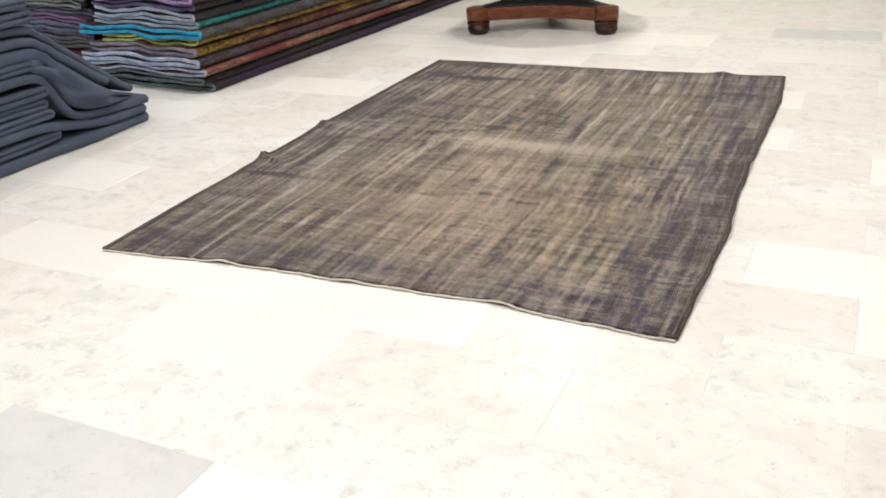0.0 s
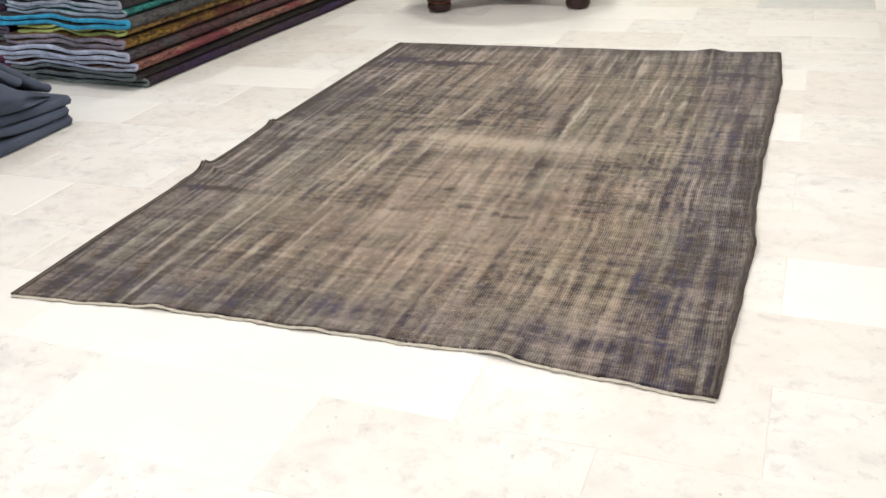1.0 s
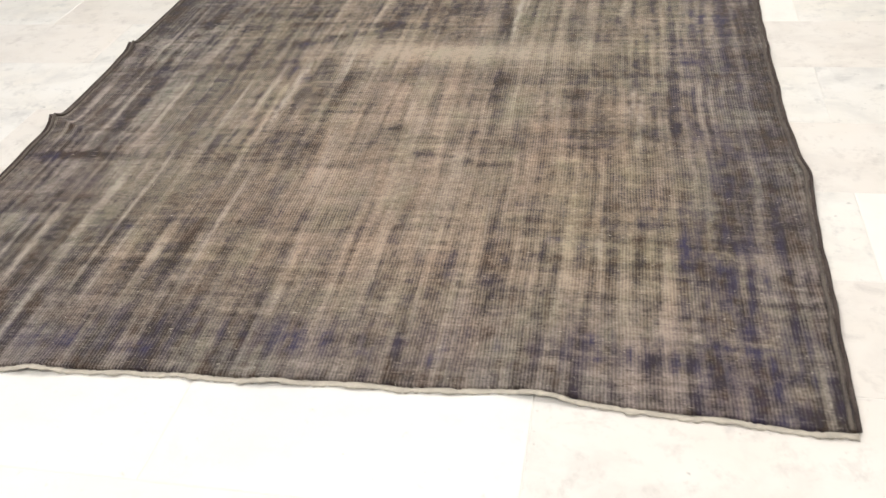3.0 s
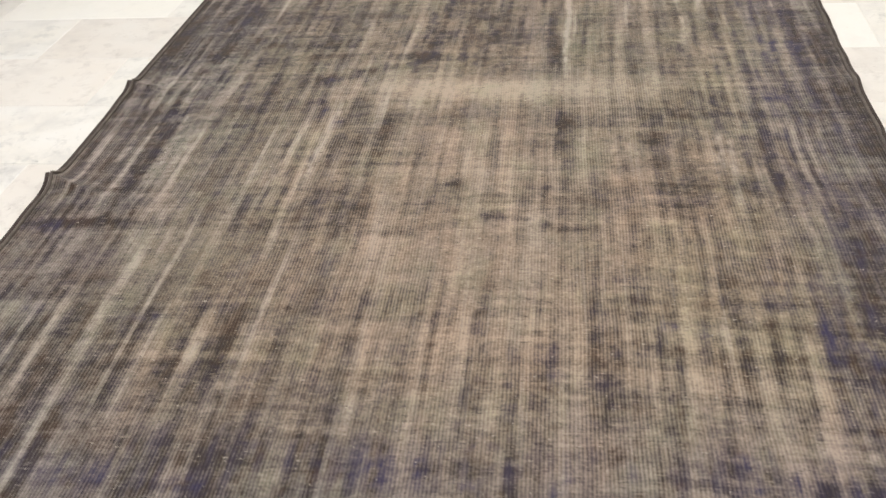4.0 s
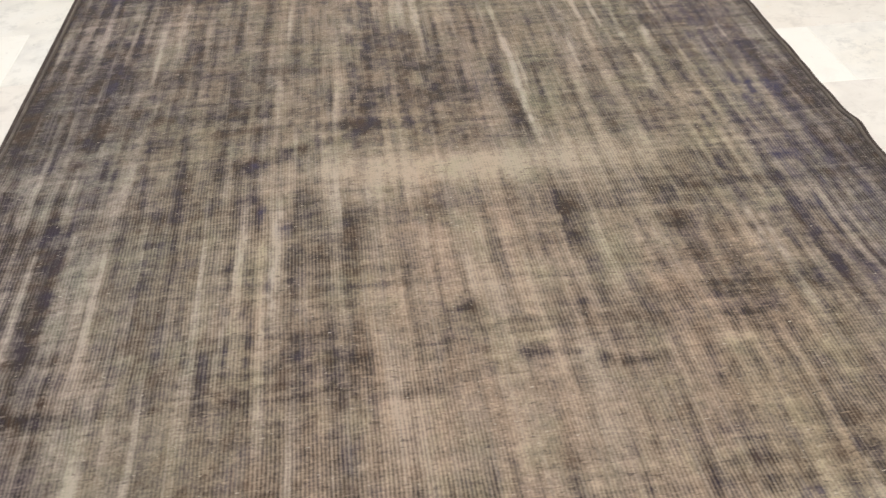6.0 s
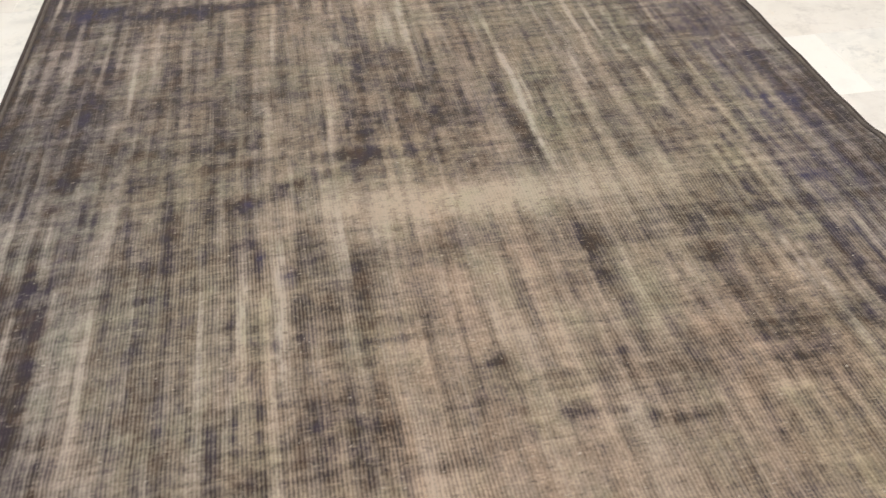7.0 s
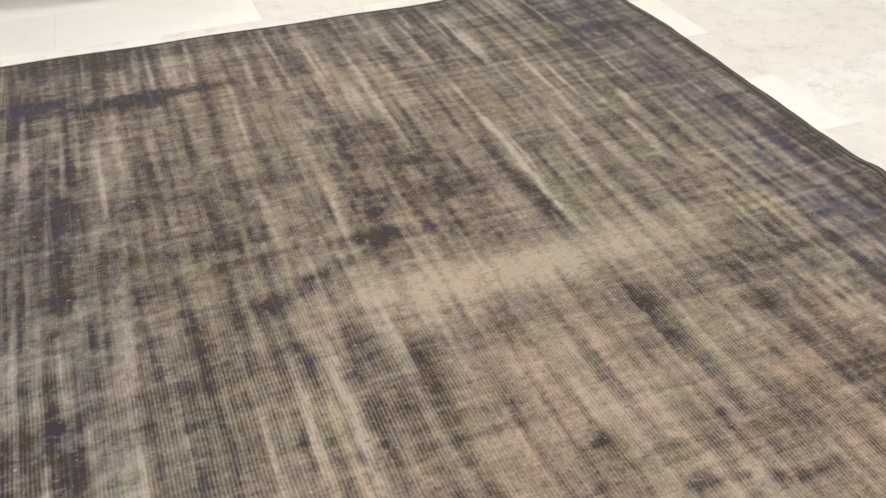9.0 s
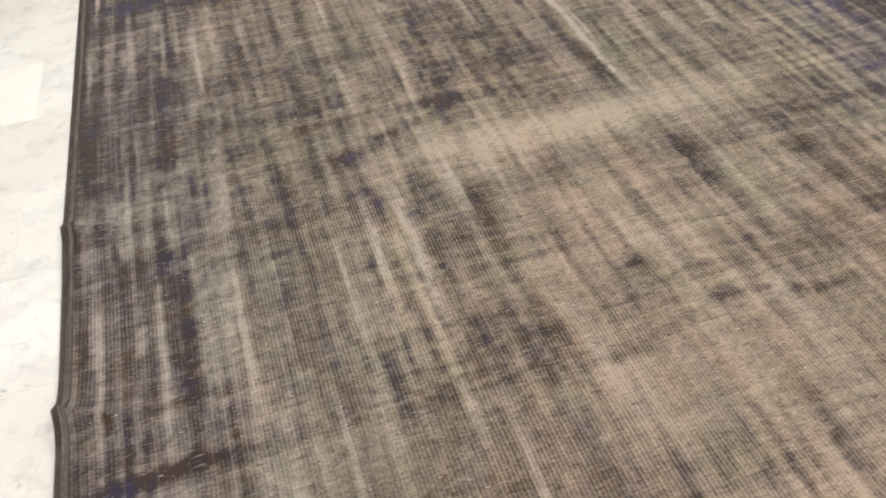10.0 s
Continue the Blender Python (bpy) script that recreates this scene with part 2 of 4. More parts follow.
def rug_lift(x, y):
    """Ripples where the rug was folded."""
    away = np.clip(x - 0.045, 0, 9)
    z = 0.030 * np.exp(-np.abs(y - 0.945 + 0.42 * x) / 0.026) * np.exp(-away / 0.11)
    z = z + 0.020 * np.exp(-np.abs(y - 1.42 + 0.20 * x) / 0.024) * np.exp(-away / 0.08)
    z = z + 0.004 * bell(y, 0.80, 0.06) + 0.003 * bell(y, 1.33, 0.05)
    r = np.clip(rug_right(y) - x, 0, 9)
    z = z + np.exp(-r / 0.06) * (0.014 * bell(y, 0.71, 0.05) + 0.010 * bell(y, 1.33, 0.05) + 0.008 * bell(y, 0.25, 0.06))
    b = np.clip(y - rug_bottom(x), 0, 9)
    z = z + np.exp(-b / 0.05) * (0.008 * bell(x, 0.50, 0.05) + 0.007 * bell(x, 1.44, 0.06) + 0.004 * bell(x, 0.95, 0.05))
    t = np.clip(rug_top(x) - y, 0, 9)
    return z + np.exp(-t / 0.05) * (0.012 * bell(x, 1.68, 0.05))


# where the warp shows pale: x, middle y, half length, strength
PALE_A = (
    (0.488, 2.57, 0.12, 5), (0.635, 2.52, 0.15, 9), (0.41, 2.29, 0.35, 5), (0.488, 2.11, 0.2, 4), (0.782, 2.44, 0.16, 4),
    (0.976, 2.46, 0.18, 4), (1.051, 2.26, 0.25, 7), (1.29, 2.58, 0.07, 5), (1.254, 1.7, 0.26, 9), (1.44, 1.99, 0.22, 5),
    (1.58, 1.99, 0.15, 5), (1.642, 1.91, 0.14, 6), (1.578, 1.68, 0.12, 5), (1.423, 2.43, 0.16, 4), (0.604, 1.16, 0.15, 7),
    (0.666, 1.11, 0.19, 7), (1.073, 0.92, 0.05, 3),
)
PALE_B = (
    (1.589, 1.04, 0.11, 6), (0.194, 2.06, 0.19, 3), (0.596, 1.79, 0.14, 3), (1.604, 0.93, 0.15, 5), (1.571, 1.64, 0.17, 4),
    (0.576, 0.9, 0.11, 4), (0.178, 1.08, 0.08, 4), (0.323, 1.04, 0.12, 3), (0.279, 0.43, 0.09, 4), (0.16, 0.9, 0.05, 3),
    (0.292, 0.37, 0.1, 5), (0.587, 0.37, 0.05, 4), (1.689, 0.23, 0.14, 4), (1.514, 0.41, 0.08, 3), (1.792, 0.22, 0.06, 5),
    (0.897, 0.22, 0.05, 4), (1.621, 0.22, 0.06, 3),
)
# where full dark pile is left along the warp
FULL_A = (
    (0.454, 2.11, 0.09, 5), (0.56, 2.12, 0.06, 3), (1.018, 1.89, 0.06, 3), (0.636, 1.21, 0.06, 7), (0.700, 1.18, 0.03, 5),
    (0.666, 0.99, 0.02, 5), (0.272, 1.29, 0.06, 5), (0.21, 1.2, 0.04, 4), (1.224, 1.5, 0.06, 6), (1.554, 1.56, 0.04, 5),
    (1.506, 1.66, 0.04, 3), (1.231, 1.1, 0.11, 6), (1.204, 0.87, 0.03, 6), (1.31, 0.9, 0.05, 4), (1.453, 1.09, 0.03, 5),
    (1.011, 1.27, 0.03, 4), (0.264, 1.64, 0.11, 5), (0.325, 1.62, 0.11, 4), (0.741, 1.59, 0.04, 3), (0.88, 1.62, 0.05, 4),
    (1.234, 1.12, 0.12, 6), (1.349, 1.14, 0.06, 4),
)
FULL_B = (
    (1.556, 1.07, 0.03, 4), (1.568, 0.93, 0.06, 4), (1.512, 0.3, 0.07, 6), (1.314, 0.3, 0.05, 5), (1.114, 0.34, 0.02, 5),
    (1.328, 0.89, 0.11, 3), (1.568, 1.51, 0.09, 5), (1.232, 1.51, 0.11, 4), (1.663, 1.0, 0.03, 5), (0.611, 1.39, 0.16, 3),
    (0.565, 0.86, 0.06, 4), (0.638, 0.4, 0.04, 4), (0.863, 0.39, 0.02, 3), (1.058, 0.54, 0.04, 3), (1.538, 0.33, 0.12, 5),
    (1.4, 0.41, 0.05, 3), (1.594, 0.4, 0.13, 4), (1.306, 0.23, 0.06, 3), (0.639, 0.34, 0.09, 4), (1.719, 0.1, 0.07, 4),
    (1.097, 0.26, 0.02, 3), (0.825, 0.2, 0.03, 3),
)
# dark (or, below zero, pale) patches: x, y, half width, half length, strength
PATCH_A = (
    (0.226, 2.428, 0.081, 0.041, 8), (0.46, 2.375, 0.17, 0.026, 9), (0.45, 2.365, 0.08, 0.045, 8), (0.525, 2.357, 0.03, 0.047, 5), (1.028, 1.8, 0.03, 0.019, 6), (1.82, 2.303, 0.093, 0.038, 5),
    (0.614, 1.413, 0.029, 0.023, 6), (0.695, 1.469, 0.035, 0.016, 6), (0.84, 1.556, 0.053, 0.022, 5), (1.671, 1.738, 0.032, 0.03, -5), (0.988, 0.898, 0.024, 0.010, 4),
    (1.208, 0.746, 0.019, 0.011, 4), (1.094, 0.777, 0.02, 0.012, 4), (0.265, 1.907, 0.028, 0.071, 4), (0.69, 1.818, 0.046, 0.094, 2),
)
PATCH_B = (
    # the first patch paints the shade line running from the left fold
    (0.187, 0.757, 0.120, 0.016, 8), (1.01, 0.907, 0.016, 0.030, 3), (1.255, 0.73, 0.060, 0.011, 4), (1.116, 0.765, 0.055, 0.010, 3), (1.272, 1.169, 0.076, 0.03, 3),
    (0.879, 0.721, 0.066, 0.014, 3), (1.413, 0.756, 0.062, 0.013, -3), (1.075, 1.321, 0.217, 0.057, -7), (0.877, 1.358, 0.113, 0.075, -6), (1.409, 1.293, 0.104, 0.039, -5),
    (1.608, 1.326, 0.077, 0.033, -3), (0.808, 1.134, 0.034, 0.076, 3), (1.426, 1.082, 0.03, 0.058, 4), (1.023, 1.046, 0.049, 0.094, -2),
)
# indigo patches
INDIGO_A = (
    (0.45, 0.085, 0.044, 0.02, 5), (0.521, 0.09, 0.027, 0.022, 6), (0.665, 0.079, 0.043, 0.019, 6), (0.742, 0.155, 0.032, 0.014, 4), (0.958, 0.12, 0.041, 0.041, 6),
    (1.026, 0.124, 0.014, 0.03, 9), (1.11, 0.169, 0.031, 0.011, 5), (1.106, 0.096, 0.039, 0.011, 5), (1.234, 0.086, 0.011, 0.021, 6), (1.248, 0.12, 0.01, 0.015, 5),
    (1.235, 0.33, 0.015, 0.019, 4), (1.42, 0.087, 0.009, 0.015, 5), (1.506, 0.157, 0.027, 0.016, 6), (1.519, 0.105, 0.027, 0.008, 5),
)
INDIGO_B = (
    (1.577, 0.117, 0.011, 0.026, 6), (1.651, 0.104, 0.012, 0.035, 8), (1.699, 0.151, 0.053, 0.006, 5), (1.767, 0.141, 0.035, 0.01, 8), (1.806, 0.116, 0.006, 0.075, 6),
    (1.817, 0.329, 0.014, 0.039, 5), (1.676, 0.384, 0.01, 0.066, 5), (1.748, 0.387, 0.02, 0.041, 4), (1.627, 0.14, 0.018, 0.025, 4), (1.431, 0.445, 0.031, 0.01, 6),
    (1.49, 0.431, 0.035, 0.01, 5), (1.687, 0.436, 0.01, 0.05, 6), (1.617, 0.536, 0.027, 0.042, 4),
)
INDIGO_C = (
    (0.224, 0.482, 0.032, 0.015, 6), (0.455, 0.454, 0.046, 0.014, 4), (0.665, 0.349, 0.023, 0.01, 5), (0.121, 0.747, 0.074, 0.023, 4), (1.171, 1.733, 0.077, 0.156, 2),
    (0.212, 2.418, 0.067, 0.04, 6), (0.46, 2.375, 0.15, 0.02, 4), (1.813, 1.538, 0.049, 0.066, 4), (0.626, 1.417, 0.024, 0.019, 5), (1.745, 1.271, 0.044, 0.02, 6), (0.64, 1.242, 0.011, 0.029, 5),
    (0.682, 1.18, 0.014, 0.032, 5), (0.263, 1.885, 0.028, 0.093, 3), (0.269, 1.315, 0.014, 0.041, 4),
)


def rug_dye(x, y, nx, ny):
    """Over the grid: the colour of the bare worn wool, how far the pile is worn down to it (a fold's shade line is
    painted in here too), and how much indigo is left.
    """
    rng = np.random.default_rng(7)

    def field(cell_x, cell_y):
        return smooth_noise(nx, ny, RUG_W / cell_x, RUG_L / cell_y, rng)

    def spot(cx, cy, wx, wy):
        return bell(x, cx, wx) * bell(y, cy, wy)

    def strip(cx, cy, wx, half):
        return bell(x, cx + 0.006 * np.sin((y - cy) * 9.0), wx) * np.clip((half * 1.25 - np.abs(y - cy)) / (half * 0.5 + 0.01), 0, 1)

    region = field(0.28, 0.30)
    long_streak = field(0.0145, 0.34) * 0.75 + field(0.034, 0.55) * 0.45 + field(0.0100, 0.12) * 0.40
    cross = field(0.28, 0.018) * 0.55 + field(0.09, 0.010) * 0.60 + field(0.8, 0.06) * 0.50
    blotch = field(0.10, 0.10) * 0.55 + field(0.035, 0.035) * 0.5 + region * 0.5
    bars = field(0.026, 0.024) + 0.7 * field(0.012, 0.014)
    busy = np.clip(0.65 + 0.7 * region + 0.8 * bell(x, 0.98, 0.38) * bell(y, 1.72, 0.22) + 0.3 * bell(x, 0.2, 0.25), 0.1, 1.6)
    dashes = np.clip(0.45 - 1.0 * long_streak, 0, 1) * np.clip(0.40 - 0.9 * bars, 0, 1) * busy
    knots = field(0.0095, 0.009)
    middle = np.clip(1.25 - np.abs(x - 1.03) / 0.78 - 0.25 * np.abs(y - 1.05) / 1.0, 0, 1)
    edge = np.clip(1 - np.minimum(np.minimum(x - rug_left(y), rug_right(y) - x), np.minimum(y, rug_top(x) - y)) / 0.33, 0, 1)
    worn = bell(y, 1.37 - 0.10 * (x - 1.0), 0.075) * np.clip(1 - ((x - 1.07) / 0.50) ** 4, 0, 1)
    calm = 1.0 - 0.25 * middle - 0.30 * worn
    v = 0.425 + 0.10 * middle - 0.11 * edge + 0.17 * worn
    # plain, evenly shorn ground beside the busier parts
    plain_ground = np.clip(spot(0.40, 0.63, 0.20, 0.11) + 0.8 * spot(0.80, 0.63, 0.30, 0.09) + 0.6 * spot(1.30, 0.66, 0.35, 0.09) + 0.6 * spot(0.42, 1.05, 0.14, 0.14), 0, 1)
    calm = calm * (1 - 0.60 * plain_ground)
    v = v + (0.27 * long_streak + 0.20 * cross + 0.13 * blotch + 0.09 * knots - 0.26 * dashes) * calm
    v = v - 0.05 * np.clip((y - 1.5) / 0.2, 0, 1) + 0.05 * spot(1.20, 0.95, 0.40, 0.25)
    # pale streaks where single warp threads lie bare, thickest towards the left border and the far end
    thread_line = np.clip(field(0.0150, 0.36) - 0.22, 0, 1) * np.clip(0.75 + 0.7 * field(0.05, 0.10), 0, 1.3)
    thread_line = thread_line * np.clip(0.35 + 0.65 * np.clip((1.0 - x) / 0.5, 0, 1) + 0.6 * np.clip((y - 1.45) / 0.3, 0, 1), 0, 1) * (1 - 0.6 * worn)
    v = v + 0.50 * thread_line - 0.02 * np.clip((1.0 - x) / 0.5, 0, 1)
    # the busier band ends in a ragged dark line across the middle
    line = 0.805 + 0.012 * np.sin(x * 7.0) + 0.006 * field(0.05, 3.0)
    v = v - 0.13 * np.clip((x - 0.50) / 0.15, 0, 1) * np.clip((1.62 - x) / 0.2, 0, 1) * np.clip((y - line) / 0.008, 0, 1) * np.exp(-np.clip(y - line, 0, 9) / 0.05) * (1.0 + 0.8 * field(0.03, 0.02))
    v = v + 0.06 * spot(1.5, 0.35, 0.40, 0.25) + 0.08 * spot(1.25, 0.62, 0.35, 0.12) + 0.06 * spot(0.80, 0.60, 0.30, 0.12)
    v = v - 0.045 * np.clip(1.2 - x / 0.6, 0, 1) * np.clip(y / 0.8, 0, 1)
    ragged = 0.75 + 0.55 * field(0.008, 0.03)
    flecks = np.clip(0.55 + 0.6 * field(0.0075, 0.010) + 0.6 * field(0.010, 0.05), 0, 1.4)
    bare = 0.55 * np.clip(thread_line * 1.6, 0, 1)
    for cx, cy, half, k in PALE_A + PALE_B:
        streak = strip(cx, cy, 0.0105, half) * ragged
        v = v + 0.066 * k * streak
        bare = np.maximum(bare, streak * k / 9.0)
    for cx, cy, half, k in FULL_A + FULL_B:
        v = v - 0.050 * k * strip(cx, cy, 0.011, half) * ragged
    for cx, cy, wx, wy, k in PATCH_A + PATCH_B:
        v = v - (0.095 if k > 0 else 0.042) * k * spot(cx, cy, wx, wy * 0.9) * (0.35 + 0.75 * ragged)
    # the stepped outline of the old medallion
    for k in range(9):
        v = v - 0.34 * spot(0.55 + 0.045 * k, 1.395 + 0.018 * k, 0.018, 0.02) * ragged
    for k in range(13):
        v = v - 0.24 * strip(0.70 + 0.044 * k, 1.62 + 0.03 * (k % 3), 0.010, 0.05 + 0.02 * (k % 2)) * ragged
    v = v - 0.14 * bell(x, rug_right(y) - 0.03, 0.018) * (y > 0.6) - 0.08 * bell(x, rug_left(y) + 0.02, 0.02)
    # thin pale creases and scratches across the warp
    for cx, cy, half, tilt, k in ((1.19, 1.345, 0.09, -0.16, 0.22), (1.62, 1.33, 0.20, 0.02, 0.12), (0.35, 0.385, 0.25, 0.0, 0.14), (0.50, 0.36, 0.12, 0.03, 0.12),
                                  (0.16, 0.955, 0.14, -0.1, 0.16), (1.80, 0.155, 0.14, 0.0, 0.10), (0.55, 1.93, 0.30, 0.02, 0.10), (0.45, 1.02, 0.30, 0.08, 0.09),
                                  (0.30, 1.43, 0.24, 0.0, 0.09), (0.95, 2.12, 0.35, -0.02, 0.08), (1.25, 0.80, 0.30, 0.03, -0.10), (0.85, 0.80, 0.25, 0.0, -0.10)):
        v = v + k * bell(y, cy + tilt * (x - cx), 0.005) * np.clip((half - np.abs(x - cx)) / 0.05, 0, 1) * ragged
    v = v - 0.07 * spot(0.48, 1.25, 0.16, 0.22) + 0.05 * spot(0.36, 0.64, 0.28, 0.14) + 0.09 * spot(0.62, 0.36, 0.38, 0.12) + 0.06 * spot(0.20, 0.25, 0.15, 0.15) + 0.05 * spot(0.18, 1.0, 0.10, 0.25) + 0.075 * bell(x, 0.17, 0.10) * (y < 2.3) - 0.04 * spot(0.30, 1.6, 0.25, 0.2) + 0.07 * spot(1.66, 1.45, 0.16, 0.22)
    v = np.clip(0.46 + 1.12 * (v - 0.46), -0.25, 1.0)
    # indigo left over, mostly in the border and at the foot
    border = np.clip(bell(x, 1.78, 0.12) * 0.9 + bell(y, 0.12, 0.07) * 0.7 + bell(x, 0.2, 0.16) * 0.18 + bell(y, 2.40, 0.12) * 0.4, 0, 1)
    blue = np.clip(border * (0.10 + 0.50 * field(0.013, 0.035) + 0.35 * field(0.010, 0.12)), 0, 1)
    blue = np.maximum(blue, 0.18 * np.clip(dashes * 1.6 - 0.3, 0, 1) * np.clip(0.4 + region, 0, 1))
    for cx, cy, wx, wy, k in INDIGO_A + INDIGO_B + INDIGO_C:
        blue = np.clip(blue + 0.15 * k * spot(cx, cy, wx, wy) * flecks, 0, 1)
    # a band of indigo along the right border, cut off sharply on its inner side
    inner = 1.665 + 0.02 * np.clip(y, 0, 3) + 0.008 * field(0.02, 0.2)
    blue = np.clip(blue + 0.17 * (1 / (1 + np.exp(-(x - inner) / 0.006))) * (x < rug_right(y) - 0.06) * flecks, 0, 1)
    blue = np.clip(blue + 0.16 * spot(1.78, 2.2, 0.17, 0.40) * flecks, 0, 1)
    hue = np.clip(0.5 + 0.45 * field(0.30, 0.40) + 0.3 * field(0.05, 0.3), 0, 1)
    light_a, light_b = np.array([0.380, 0.302, 0.232]), np.array([0.334, 0.290, 0.232])
    pale = light_a * hue[..., None] + light_b * (1 - hue[..., None])
    tint = field(0.16, 0.22)[..., None]
    pale = pale * (1 + np.clip(tint, 0, 1) * np.array([-0.035, 0.012, -0.05]) - np.clip(tint, -1, 0) * np.array([0.006, -0.010, 0.004]))
    rosy = np.clip(0.15 * spot(1.25, 0.66, 0.38, 0.12) + 0.9 * spot(1.08, 1.12, 0.26, 0.14) + 0.5 * spot(1.10, 1.62, 0.25, 0.15), 0, 1)[..., None]
    pale = pale * (1 + rosy * np.array([0.03, -0.03, -0.04]))
    cool = np.clip(edge + 0.65 * np.clip(1.3 - x / 0.5, 0, 1), 0, 1)[..., None]
    pale = pale * (1 - cool * np.array([0.16, 0.11, -0.05]))
    cotton = np.clip(bare, 0, 0.8)[..., None]
    pale = pale * (1 - cotton) + np.array([0.358, 0.322, 0.288]) * cotton
    return pale, v, np.clip(blue, 0, 1)


def rug_material():
    n = Nodes("worn_overdyed_wool")
    pale = n.add("ShaderNodeAttribute", attribute_name="dye").outputs["Color"]
    wear = n.add("ShaderNodeAttribute", attribute_name="wear").outputs["Fac"]
    blue = n.add("ShaderNodeAttribute", attribute_name="indigo").outputs["Fac"]
    split = n.add("ShaderNodeSeparateXYZ")
    n.link(n.coord.outputs["Object"], split.inputs[0])
    wander = n.noise(3.0, 3.0)
    thread = n.noise(1.0, 3.0, 0.6, n.mapped((170.0, 14.0, 1.0)))
    weft = n.noise(1.0, 3.0, 0.6, n.mapped((22.0, 270.0, 1.0)))
    knot = n.noise(1.0, 2.0, 0.6, n.mapped((165.0, 210.0, 1.0)))
    clump = n.noise(1.0, 4.0, 0.65, n.mapped((55.0, 60.0, 1.0)))
    tufts = n.noise(300.0, 3.0, 0.7)
    across = n.math("ADD", split.outputs[0], n.math("MULTIPLY", wander, 0.014))
    rib = n.math("MULTIPLY_ADD", n.math("SINE", n.math("MULTIPLY", across, 2 * math.pi / 0.0063)), 0.5, 0.5)
    patch = n.ramp(n.noise(2.6, 3.0), (0.36, (0.32, 0.32, 0.32)), (0.62, (1, 1, 1)))
    bald = n.ramp(n.math("MULTIPLY", n.math("ADD", split.outputs[1], n.math("MULTIPLY", wander, 0.3)), 0.5), (0.70, (1, 1, 1)), (0.84, (0.30, 0.30, 0.30)))
    rib = n.math("MULTIPLY", n.math("SUBTRACT", rib, 0.5), n.math("MULTIPLY", patch, bald))
    level = n.math("ADD", wear, n.math("MULTIPLY", n.math("SUBTRACT", thread, 0.5), 0.40))
    level = n.math("ADD", level, n.math("MULTIPLY", n.math("SUBTRACT", weft, 0.5), 0.55))
    level = n.math("ADD", level, n.math("MULTIPLY", n.math("SUBTRACT", knot, 0.5), 0.75))
    level = n.math("ADD", level, n.math("MULTIPLY", n.math("SUBTRACT", clump, 0.5), 0.70))
    level = n.math("ADD", level, n.math("MULTIPLY", rib, n.math("MULTIPLY_ADD", wear, -0.22, 0.47)))
    level = n.math("POWER", n.math("MINIMUM", n.math("MAXIMUM", level, 0.0), 1.05), 1.28)
    shade = n.ramp(n.noise(1.0, 3.0, 0.6, n.mapped((24.0, 15.0, 1.0))), (0.38, (0.045, 0.027, 0.018)), (0.50, (0.030, 0.022, 0.019)), (0.62, (0.028, 0.020, 0.028)))
    cast = n.ramp(n.noise(1.0, 4.0, 0.65, n.mapped((9.0, 6.5, 1.0))), (0.34, (1.035, 0.985, 0.96)), (0.50, (1.01, 0.99, 0.98)), (0.66, (0.965, 1.005, 0.93)))
    pale = n.mix(1.0, pale, cast, "MULTIPLY")
    color = n.mix(level, shade, pale)
    strand = n.ramp(n.noise(1.0, 2.0, 0.5, n.mapped((105.0, 2.6, 1.0))), (0.57, (0, 0, 0)), (0.68, (1, 1, 1)))
    color = n.mix(n.math("MULTIPLY", n.math("MULTIPLY", strand, n.math("MULTIPLY_ADD", knot, 0.9, 0.08)), 0.30), color, (0.365, 0.325, 0.285))
    nap = n.ramp(n.noise(1.0, 2.0, 0.5, n.mapped((38.0, 230.0, 1.0))), (0.62, (0, 0, 0)), (0.70, (1, 1, 1)))
    color = n.mix(n.math("MULTIPLY", nap, 0.45), color, pale)
    pick = n.ramp(n.noise(1.0, 3.0, 0.6, n.mapped((48.0, 150.0, 1.0))), (0.60, (0, 0, 0)), (0.68, (1, 1, 1)))
    color = n.mix(n.math("MULTIPLY", pick, 0.55), color, shade)
    left = n.math("MULTIPLY", n.math("ADD", blue, n.math("MULTIPLY", n.math("SUBTRACT", clump, 0.5), 0.6)), n.math("MULTIPLY_ADD", level, -0.75, 1.0))
    left = n.math("MULTIPLY", n.math("MINIMUM", n.math("MAXIMUM", left, 0.0), 1.0), n.ramp(blue, (0.02, (0, 0, 0)), (0.15, (1, 1, 1))))
    color = n.mix(left, color, (0.030, 0.026, 0.066))
    lint = n.ramp(n.noise(1.0, 2.0, 0.5, n.mapped((70.0, 200.0, 1.0))), (0.69, (0, 0, 0)), (0.74, (1, 1, 1)))
    color = n.mix(n.math("MULTIPLY", lint, 0.65), color, (0.46, 0.42, 0.36))
    height = n.math("ADD", n.math("ADD", rib, n.math("MULTIPLY", tufts, 0.6)), n.math("MULTIPLY", knot, 0.6))
    return n.done(color, 0.9, n.bump(height, 0.5, 0.0025), Sheen_Weight=0.15, Specular_IOR_Level=0.2)


